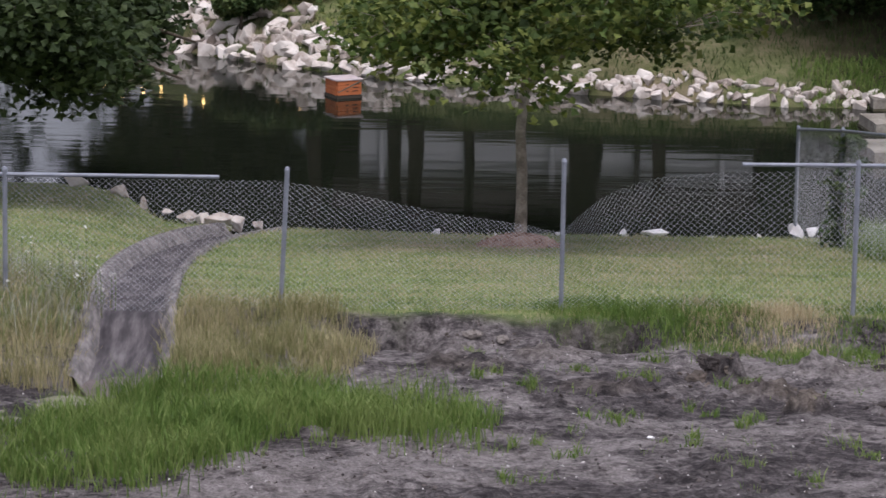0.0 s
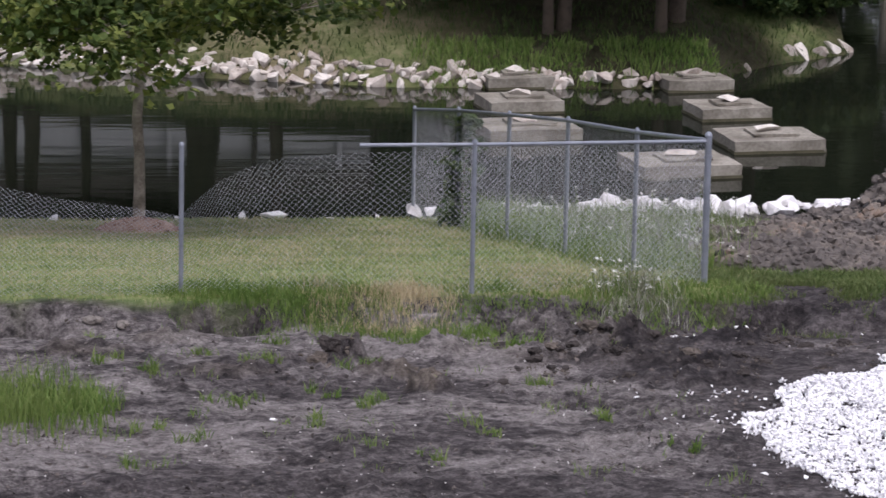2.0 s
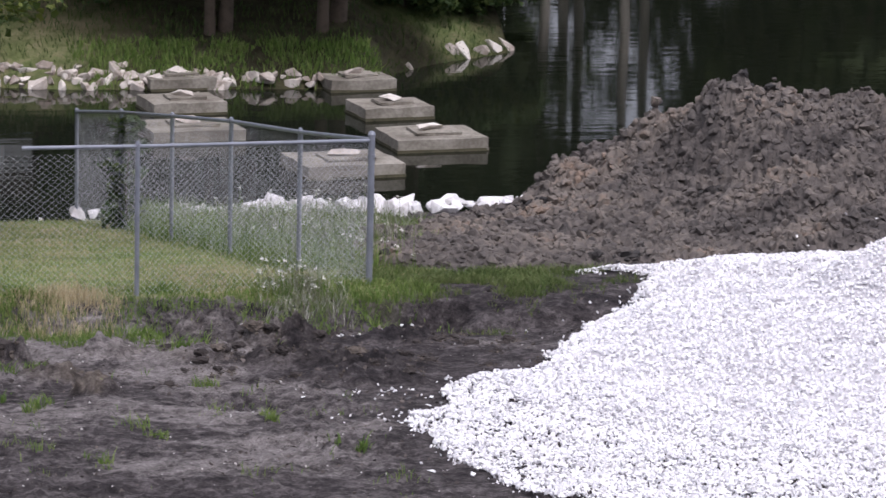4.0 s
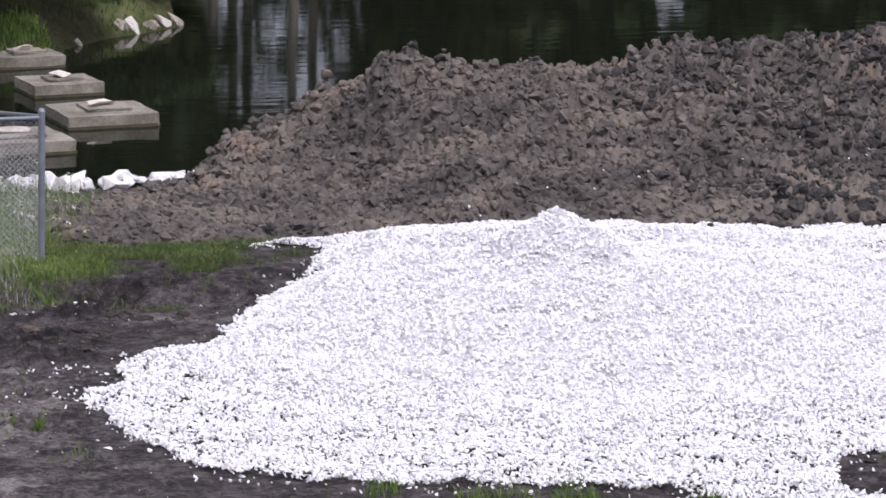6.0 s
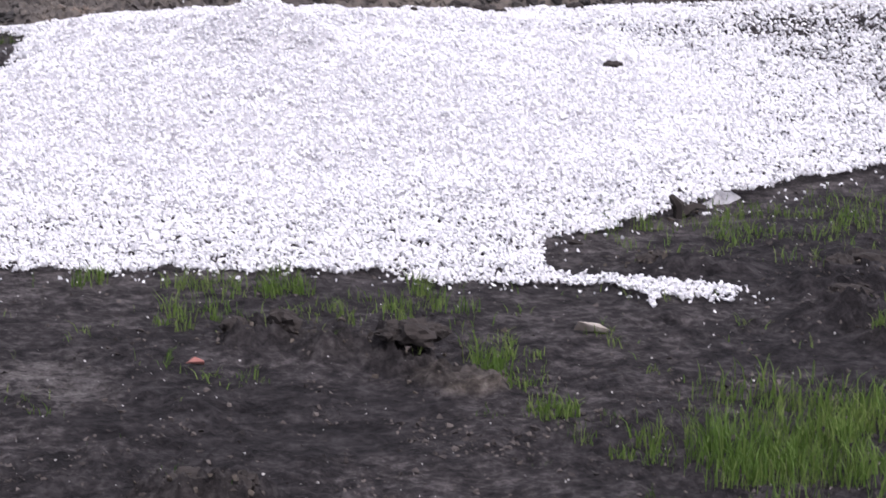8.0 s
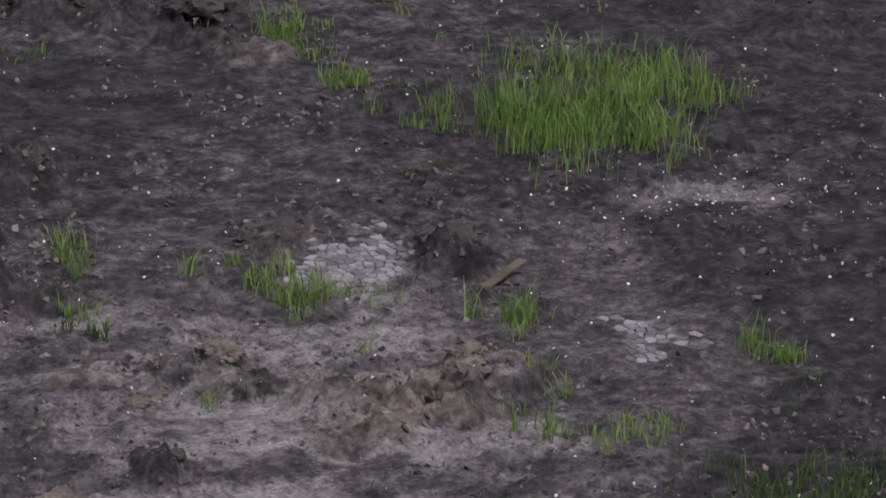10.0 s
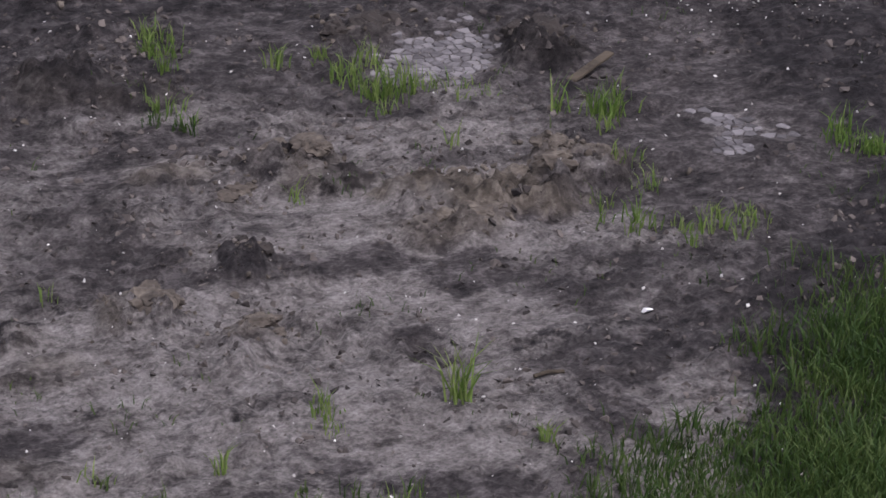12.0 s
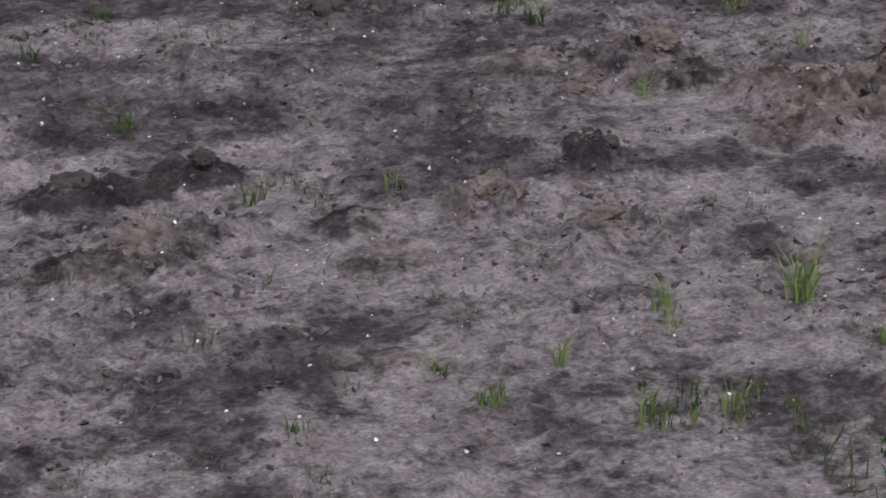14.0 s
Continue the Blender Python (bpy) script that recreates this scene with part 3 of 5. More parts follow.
def gravel_h(x, y):
    """Height of the white stone heap over z = 0; negative outside."""
    x, y = np.asarray(x, float), np.asarray(y, float)
    left = np.interp(y, [29, 30.9, 31.34, 32.27, 33.1, 33.74, 34.8, 35.87, 36.53, 37.53, 38.73, 40.03, 40.9, 41.6, 42.1, 42.6, 44], [14.5, 10.5, 7.8, 6.8, 6.52, 6.35, 6.45, 6.75, 7.7, 8.37, 9.12, 9.8, 10.2, 9.9, 9.6, 12, 14])
    front = np.interp(x, [5, 6.4, 6.9, 8.6, 10.5, 11.3, 12.1, 12.4, 12.6, 14.1, 15.7, 18, 22], [36, 33.7, 32.2, 31.3, 31.0, 30.75, 30.5, 31.1, 31.5, 32.25, 32.95, 33.7, 34.4])
    back = np.interp(x, [7, 9, 10.5, 12, 13.3, 16, 20], [39, 42, 42.2, 42.4, 42.8, 43, 43])
    e = np.minimum(np.minimum(x - left, y - front), back - y)
    u = np.clip(((x - 11.4) * 1.9 - (y - 30.7) * 1.3) / 5.3, 0, 1)
    tongue = 0.36 - 0.26 * u + 0.16 * fbm(x * 4, y * 4, 25) - np.hypot(x - 11.4 - 1.9 * u, y - 30.7 + 1.3 * u)
    e = np.maximum(e, tongue) + 0.22 * fbm(x * 1.3, y * 1.3, 21) + 0.08 * fbm(x * 5, y * 5, 22)
    ridge = np.clip(1.15 - np.hypot((x - 11.9) * 0.22, (y - 37.6) * 0.24), 0, None)
    peak = np.clip(0.42 - np.hypot((x - 11.95) * 0.45, (y - 38.3) * 0.4), 0, None)
    h = np.minimum(0.04 + np.clip(e, 0, None) * 0.34, ridge * 0.48 + 0.05 + peak * 1.02) + 0.04 * fbm(x * 2, y * 2, 23)
    return np.where(e > 0, np.maximum(h, 0.02), -0.2)


def build_gravel():
    heap = tagged(new("gravel_heap"), "large spread heap of bright white crushed stone", "gravel heap", kind="stuff")
    xs, ys = np.arange(5.5, 22, 0.12), np.arange(28.3, 43.6, 0.12)
    X, Y = np.meshgrid(xs, ys)
    flat = smooth01((X - 14.6) / 2.5) * smooth01((Y - 34) / 2)
    H = gravel_h(X, Y)
    Z = np.where(flat > 0.9, np.minimum(H, 0.04), H) + plan_z(X, Y) - 0.02
    Z = np.where(H < 0, plan_z(X, Y) - 0.35, Z)
    thin = smooth01((X - 14.6) / 2.5 + 0.4 * fbm(X * 0.6, Y * 2.2, 24)) * smooth01((Y - 34) / 2)
    Z = Z - 0.015 * thin - 0.14 * smooth01((0.105 - H) / 0.03)
    nx = len(xs)
    i = (np.arange(len(ys) - 1)[:, None] * nx + np.arange(nx - 1)[None, :]).ravel()
    fast_mesh("heap_core", np.stack([X, Y, Z], -1).reshape(-1, 3), np.stack([i, i + 1, i + nx + 1, i + nx], 1), M_SHADED_BED, heap, True)
    rng = np.random.default_rng(5)
    n = 185000
    x, y = rng.uniform(5.6, 20.5, n), rng.uniform(28.4, 43.4, n)
    h = gravel_h(x, y)
    thin = smooth01((x - 14.6) / 2.5 + 0.4 * fbm(x * 0.6, y * 2.2, 24)) * smooth01((y - 34) / 2)
    keep = (h > 0) & (rng.random(n) < 1 - 0.25 * thin)
    ex, ey = rng.uniform(5.6, 18, 140000), rng.uniform(28.4, 43.4, 140000)
    eh = gravel_h(ex, ey)
    rim = (eh > 0) & (eh < 0.17)
    x, y, h, keep = np.append(x, ex[rim]), np.append(y, ey[rim]), np.append(h, eh[rim]), np.append(keep, np.ones(rim.sum(), bool))
    x, y, h = x[keep], y[keep], h[keep]
    s = rng.uniform(0.016, 0.036, len(x))
    flat = smooth01((x - 14.6) / 2.5) * smooth01((y - 34) / 2)
    h = np.where(flat > 0.9, np.minimum(h, 0.05), h)
    stones = scatter("stones", np.stack([x, y, plan_z(x, y) + h + rng.uniform(-0.012, 0.022, len(x))], 1), s, M_GRAVEL, heap, seed=3, n=6)
    return heap


def mud_h(x, y):
    """Height of the dug clay heap over the ground."""
    x, y = np.asarray(x, float), np.asarray(y, float)
    crest_y = np.interp(x, [7, 9.3, 11.1, 12.1, 12.8, 16, 22], [46, 46.8, 49.3, 49.2, 47.5, 47.5, 47.5])
    top = np.interp(x, [6.8, 8, 9, 10, 11.1, 12.07, 12.8, 13.3, 13.96, 15, 16.2, 18, 24], [0, 0.12, 0.3, 0.42, 0.85, 1.42, 1.95, 1.85, 1.65, 1.75, 2.0, 2.1, 2.1])
    front = np.interp(x, [6.8, 7.6, 9.4, 11, 12, 15, 18, 24], [44.5, 43.2, 42.6, 42.0, 41.9, 41.7, 41.2, 41])
    f = np.clip((y - front) / np.maximum(crest_y - front, 0.5), 0, None)
    fall = np.interp(x, [10.5, 12.5], [3.0, 5.5])
    b = np.clip((crest_y + fall - y) / fall, 0, 1)
    prof = np.minimum(f ** 0.85, 1.0)
    prof = np.where(y > crest_y, b, prof)
    h = top * prof
    inside = smooth01((y - front) / 0.5) * smooth01((crest_y + fall + 0.5 - y) / 0.8) * smooth01((x - 6.9) / 0.8)
    bumps = 0.22 * fbm(x * 0.8, y * 0.8, 31) + 0.15 * fbm(x * 2.2, y * 2.2, 32) - 0.13 + 0.22 * np.abs(fbm(x * 2.6, y * 2.6, 35)) + 0.17 * np.abs(fbm(x * 6, y * 6, 33)) + 0.09 * np.abs(fbm(x * 12, y * 12, 34, 2))
    return h + inside * (bumps * np.clip(0.35 + h * 0.6, 0, 1) + 0.05) - (1 - inside) * 0.3


def build_mud():
    heap = tagged(new("clay_heap"), "long ragged heap of freshly dug grey-brown clay clods", "soil heap", kind="stuff")
    xs, ys = axis([(6.6, 19, 0.045), (19, 26, 0.08)]), np.arange(40.6, 52, 0.06)
    X, Y = np.meshgrid(xs, ys)
    Z = mud_h(X, Y) + plan_z(X, Y)
    nx = len(xs)
    i = (np.arange(len(ys) - 1)[:, None] * nx + np.arange(nx - 1)[None, :]).ravel()
    fast_mesh("heap_core", np.stack([X, Y, Z], -1).reshape(-1, 3), np.stack([i, i + 1, i + nx + 1, i + nx], 1), M_MUD, heap)
    rng = np.random.default_rng(6)
    n = 58000
    x, y = rng.uniform(6.9, 22, n), rng.uniform(41, 50, n)
    h = mud_h(x, y)
    keep = h > 0.0
    x, y, h = x[keep], y[keep], h[keep]
    s = 0.02 + 0.085 * rng.random(len(x)) ** 2.8
    wet = smooth01((x - 15.0) / 1.6 + 0.9 * fbm(x * 0.8, y * 0.8, 36) - 0.2) + smooth01(fbm(x * 0.7, y * 0.7, 37) * 1.5 - 0.7) > rng.random(len(x))
    at = np.stack([x, y, plan_z(x, y) + h - 0.01], 1)
    scatter("clods", at[~wet], s[~wet], M_MUD, heap, seed=4, n=15, squash=(1, 0.9, 0.82), kinds=14)
    scatter("wet_clods", at[wet], s[wet], M_WET_MUD, heap, seed=5, n=15, squash=(1, 0.9, 0.82), kinds=14)


build_gravel()
build_mud()


# ---------- stones along the banks ----------
ROCKS = []
for k in range(9):
    bm = blob_rock(50 + k, 10, (1.0, 0.8, 0.66))
    bmesh.ops.bevel(bm, geom=bm.edges[:], offset=0.025, segments=1, affect="EDGES")
    me = bpy.data.meshes.new("rock")
    bm.to_mesh(me)
    bm.free()
    ROCKS.append(me)


def rock(x, y, z, size, material, label, group, r, stretch=1.0):
    ob = new("boulder" if group == "far bank boulders" else "rock", r.choice(ROCKS))
    if not ob.data.materials:
        ob.data.materials.append(material)
    ob.material_slots[0].link = "OBJECT"
    ob.material_slots[0].material = material
    ob.location = (x, y, z)
    ob.rotation_euler = (r.uniform(-0.5, 0.5), r.uniform(-0.5, 0.5), r.uniform(0, 6.3))
    ob.scale = (size * r.uniform(0.8, 1.3) * stretch, size * r.uniform(0.8, 1.2), size * r.uniform(0.8, 1.25))
    return tagged(ob, label, "rock", group)


def build_riprap():
    r = random.Random(11)
    lab = "angular pale limestone boulder in the bank at the water's edge"
    for i in range(298):
        x = -6.2 + 15.2 * (i + r.random()) / 298
        fs = float(far_shore(x))
        wide = float(np.interp(x, [-6, -3, -1.5, 2, 6, 8.5, 9], [1.6, 1.6, 1.0, 0.75, 0.7, 0.5, 0.25]))
        d = r.uniform(0, wide)
        s = r.uniform(0.10, 0.215) * (1.4 if x < -1.2 else 1) * (1.1 if d < 0.3 else 1) * (1.6 if r.random() < 0.10 else 1)
        rock(x, fs + d - 0.05, WATER + 0.02 + d * 0.48, s, M_ROCK, lab, "far bank boulders", r)
    for i in range(80):
        x = -6.2 + 5.4 * (i + r.random()) / 80
        d = r.uniform(0, 1.7)
        rock(x, float(far_shore(x)) + d, WATER + 0.03 + d * 0.5, r.uniform(0.13, 0.27), M_ROCK, lab, "far bank boulders", r)
    for i in range(190):
        x = 6.2 + 6.6 * (i + r.random()) / 190
        ns = float(near_shore(x))
        d = r.uniform(-0.3, 2.4)
        rock(x, ns - d, float(plan_z(x, ns - d)) + 0.10, r.uniform(0.11, 0.23) * (1.4 if r.random() < 0.12 else 1), M_WHITE_ROCK, "bright white limestone rock on the near shore", "near shore rocks", r)


build_riprap()


# ---------- plants ----------
def leaf_material(name, stops, rough=0.6):
    """Leaves: tone by piece, some light passing through."""
    m = bpy.data.materials.new(name)
    m.use_nodes = True
    n, l = m.node_tree.nodes, m.node_tree.links
    b, out = n["Principled BSDF"], n["Material Output"]
    geo, ramp = n.new("ShaderNodeNewGeometry"), n.new("ShaderNodeValToRGB")
    nz, mix = n.new("ShaderNodeTexNoise"), n.new("ShaderNodeMath")
    nz.inputs["Scale"].default_value = 0.9
    l.new(geo.outputs["Position"], nz.inputs["Vector"])
    mix.operation = "MULTIPLY_ADD"
    l.new(geo.outputs["Random Per Island"], mix.inputs[0])
    mix.inputs[1].default_value = 0.6
    l.new(nz.outputs["Fac"], mix.inputs[2])
    el = ramp.color_ramp.elements
    while len(el) < len(stops):
        el.new(0.5)
    for e, (p, c) in zip(el, stops):
        e.position, e.color = p, (*c, 1)
    l.new(mix.outputs[0], ramp.inputs[0])
    l.new(ramp.outputs[0], b.inputs["Base Color"])
    b.inputs["Roughness"].default_value, b.inputs["Specular IOR Level"].default_value = rough, 0.25
    tr, ms = n.new("ShaderNodeBsdfTranslucent"), n.new("ShaderNodeMixShader")
    l.new(ramp.outputs[0], tr.inputs["Color"])
    ms.inputs[0].default_value = 0.3
    l.new(b.outputs[0], ms.inputs[1])
    l.new(tr.outputs[0], ms.inputs[2])
    l.new(ms.outputs[0], out.inputs["Surface"])
    return m


M_GRASS = leaf_material("green_grass", [(0.3, (0.062, 0.118, 0.021)), (0.7, (0.112, 0.190, 0.038)), (1.0, (0.19, 0.25, 0.075))])
M_LAWN = leaf_material("mown_grass", [(0.35, (0.105, 0.170, 0.050)), (0.72, (0.20, 0.275, 0.090)), (0.92, (0.33, 0.34, 0.16)), (1.05, (0.44, 0.38, 0.23))])
M_DRY = leaf_material("dry_grass", [(0.3, (0.11, 0.140, 0.042)), (0.7, (0.24, 0.235, 0.105)), (1.0, (0.42, 0.37, 0.22))])
M_VERGE = leaf_material("verge_grass", [(0.3, (0.040, 0.072, 0.018)), (0.7, (0.085, 0.130, 0.034)), (1.0, (0.15, 0.175, 0.07))])
M_STRAW = leaf_material("straw", [(0.3, (0.24, 0.20, 0.11)), (0.7, (0.42, 0.35, 0.21)), (1.0, (0.56, 0.48, 0.32))])
M_DARK_GRASS = leaf_material("dark_grass", [(0.3, (0.022, 0.050, 0.012)), (0.7, (0.045, 0.085, 0.020)), (1.0, (0.075, 0.11, 0.03))])
M_MAPLE = leaf_material("maple_leaves", [(0.35, (0.028, 0.050, 0.012)), (0.75, (0.064, 0.102, 0.022)), (1.1, (0.17, 0.20, 0.05))])
# darker leaf colours put the shade inside the crowns into the material
M_SHADE_LEAF = leaf_material("shaded_leaves", [(0.3, (0.016, 0.030, 0.010)), (0.8, (0.036, 0.058, 0.018)), (1.1, (0.06, 0.085, 0.03))])
M_WILLOW = leaf_material("willow_leaves", [(0.3, (0.022, 0.045, 0.014)), (0.8, (0.045, 0.080, 0.024)), (1.1, (0.08, 0.11, 0.035))])
M_BLOSSOM = leaf_material("pale_weed", [(0.3, (0.10, 0.115, 0.06)), (0.8, (0.24, 0.245, 0.17)), (1.1, (0.50, 0.50, 0.44))])
M_BARK = mat("grey_bark", [(0.4, (0.14, 0.125, 0.108)), (0.7, (0.28, 0.255, 0.225)), (0.95, (0.40, 0.37, 0.34))], 5, 30, 0.95, 0.8, depth=0.015)
M_TRUNK = mat("maple_bark", [(0.4, (0.095, 0.080, 0.066)), (0.7, (0.20, 0.175, 0.145)), (0.95, (0.31, 0.28, 0.24))], 7, 34, 0.95, 0.9, depth=0.02)
M_DARK_BARK = mat("dark_bark", [(0.4, (0.035, 0.028, 0.022)), (0.8, (0.085, 0.068, 0.052))], 4, 25, 0.95, 0.8, depth=0.02)
M_MULCH = mat("wood_chips", [(0.4, (0.13, 0.075, 0.055)), (0.7, (0.27, 0.165, 0.125)), (0.95, (0.36, 0.25, 0.20))], 6, 40, 0.95, 0.6, per="island")


def blades(name, x, y, height, width, lean, material, parent=None, z=None, seed=1):
    """Bent grass blades, one strip each, joined."""
    rng = np.random.default_rng(seed)
    n = len(x)
    z = ground_z(x, y) if z is None else z
    a, side = rng.uniform(0, 2 * math.pi, n), rng.uniform(0, 2 * math.pi, n)
    height, width, lean = (np.broadcast_to(v, n) * 1.0 for v in (height, width, lean))
    out = lean * height * rng.uniform(0.2, 1.3, n)
    dx, dy = np.cos(a), np.sin(a)
    sx, sy = np.cos(side) * width / 2, np.sin(side) * width / 2
    o = np.stack([x, y, z - 0.01], 1)
    mid = np.stack([dx * out * 0.3, dy * out * 0.3, height * 0.6], 1)
    tip = np.stack([dx * out, dy * out, height * rng.uniform(0.85, 1.05, n)], 1)
    s = np.stack([sx, sy, np.zeros(n)], 1)
    v = np.stack([o - s, o + s, o + mid + s * 0.8, o + mid - s * 0.8, o + tip], 1).reshape(-1, 3)
    b = (np.arange(n) * 5)[:, None]
    f = np.stack([b + [[0, 1, 2]], b + [[0, 2, 3]], b + [[3, 2, 4]]], 1).reshape(-1, 3)
    return fast_mesh(name, v, f, material, parent)


def in_poly(x, y, poly):
    inside = np.zeros(len(x), bool)
    for (x0, y0), (x1, y1) in zip(poly, poly[1:] + poly[:1]):
        c = (y0 > y) != (y1 > y)
        inside ^= c & (x < (x1 - x0) * (y - y0) / (y1 - y0 + 1e-9) + x0)
    return inside


def patch(name, label, box, count, poly, height, width, lean, material, seed, clump=0.4):
    """A stand of grass inside a polygon, thinned to clumps."""
    rng = np.random.default_rng(seed)
    x, y = rng.uniform(box[0], box[1], count), rng.uniform(box[2], box[3], count)
    c = fbm(x * 2.2, y * 2.2, seed)
    k = in_poly(x + 0.2 * fbm(x * 3, y * 3, seed + 1) + rng.normal(0, 0.13, count), y + 0.35 * fbm(x * 2, y * 2, seed + 2) + rng.normal(0, 0.3, count), poly) & (c > clump - 0.6 - 0.5 * rng.random(count))
    x, y, c = x[k], y[k], c[k]
    h = (height[0] + (height[1] - height[0]) * rng.random(len(x))) * np.clip(0.8 + 0.45 * c, 0.3, 1.4)
    ob = blades(name, x, y, h, width, lean, material, seed=seed)
    return tagged(ob, label, "grass", kind="stuff")


def leaves(name, centres, spread, per, size, material, parent=None, seed=1, droop=0.3, flat=0.7):
    """Leaves scattered round centres: each a five-cornered blade folded along its rib."""
    rng = np.random.default_rng(seed)
    c = np.repeat(np.asarray(centres, float), per, axis=0)
    n = len(c)
    sp = np.repeat(np.broadcast_to(np.asarray(spread, float), len(centres)), per)
    d = rng.normal(size=(n, 3))
    d /= np.linalg.norm(d, axis=1)[:, None]
    p = c + d * (sp * rng.random(n) ** 0.6)[:, None] * np.array([1, 1, flat])
    s = size * rng.uniform(0.6, 1.25, n)
    a = rng.uniform(0, 2 * math.pi, n)
    f = np.stack([np.cos(a), np.sin(a), -droop + 0.6 * rng.normal(size=n)], 1)
    f /= np.linalg.norm(f, axis=1)[:, None]
    u = np.cross(f, rng.normal(size=(n, 3)) * 0.5 + [0, 0, 1])
    u /= np.linalg.norm(u, axis=1)[:, None]
    nn = np.cross(u, f)
    S = s[:, None]
    v = np.stack([p - f * S * 0.5, p - u * S * 0.45 + nn * S * 0.12, p - u * S * 0.2 + f * S * 0.25 + nn * S * 0.05, p + f * S * 0.6, p + u * S * 0.2 + f * S * 0.25 + nn * S * 0.05, p + u * S * 0.45 + nn * S * 0.12], 1).reshape(-1, 3)
    b = (np.arange(n) * 6)[:, None]
    t = np.stack([b + [[0, 5, 1]], b + [[1, 5, 4]], b + [[1, 4, 2]], b + [[2, 4, 3]]], 1).reshape(-1, 3)
    return fast_mesh(name, v, t, material, parent)


def grow(seed, base_r, fork_z, reach, height, limbs, droop=0.0, keep=None, leader=0.0):
    """Trunk and limb paths of a tree at the origin; returns the bmesh and twig tips."""
    r = random.Random(seed)
    bm = bmesh.new()
    wob = [Vector((r.uniform(-0.03, 0.03) * base_r * 10, r.uniform(-0.03, 0.03) * base_r * 10, 0)) for _ in range(5)]
    trunk = [Vector((0, 0, -0.2))] + [Vector((0, 0, fork_z * k / 4)) + wob[k] for k in range(5)]
    add_tube(bm, trunk, base_r, 10, [base_r * 1.35, base_r * 1.15, base_r, base_r * 0.93, base_r * 0.88, base_r * 0.85])
    if leader:
        add_tube(bm, [trunk[-1] + Vector((0.05 * k, 0, leader * k / 3)) for k in range(4)], base_r, 8, [base_r * f for f in (0.85, 0.6, 0.35, 0.1)])
    tips, top, limbs_made, twigs = [], trunk[-1], [], bmesh.new()
    for k in range(limbs):
        a = 2 * math.pi * (k + r.random() * 0.7) / limbs
        rise, out = height * r.uniform(0.35, 1.0), reach * r.uniform(0.6, 1.0)
        p, path = top + Vector((0, 0, leader * 0.75 * k / limbs - fork_z * 0.10 * r.random())), []
        for j in range(5):
            w = j / 4
            path.append(p + Vector((math.cos(a) * out * w, math.sin(a) * out * w, rise * (w ** 0.7) - droop * w * w)) + Vector((r.uniform(-1, 1), r.uniform(-1, 1), r.uniform(-1, 1))) * 0.06 * out * w)
        if keep and not keep(path[-1]) and not keep(path[2]):
            continue
        limb = bmesh.new()
        add_tube(limb, path, 0.1, 6, [base_r * f for f in (0.62, 0.45, 0.32, 0.2, 0.08)])
        limbs_made.append(limb)
        for j in range(1, 5):
            for _ in range(4):
                b = a + r.uniform(-1.3, 1.3)
                q = path[j] + Vector((math.cos(b), math.sin(b), r.uniform(-0.25, 0.5))) * out * r.uniform(0.2, 0.45)
                if keep and not keep(q):
                    continue
                add_tube(twigs, [path[j], path[j].lerp(q, 0.5) + Vector((0, 0, 0.04 * out)), q], 0.02, 4, [base_r * 0.18, base_r * 0.1, base_r * 0.04])
                tips += [q, path[j].lerp(q, 0.6)]
        tips.append(path[-1])
    return bm, limbs_made, twigs, tips


def tree(name, label, at, seed, base_r, fork_z, reach, height, limbs, leaf, size, per, spread, bark, droop=0.0, keep=None, flat=0.7, leader=0.0):
    t = tagged(new(name), label, "tree")
    bm, boughs, twigs, tips = grow(seed, base_r, fork_z, reach, height, limbs, droop, keep, leader)
    part("trunk", bm, bark, t, smooth=True)
    for b in boughs:
        part("branch", b, bark, t, smooth=True)
    tagged(part("twig", twigs, bark, t), kind="stuff")
    if keep:
        tips = [p for p in tips if keep(p)]
    leaves("crown", [tuple(p) for p in tips], spread, per, size, leaf, t, seed, flat=flat)
    t.location = at
    return t


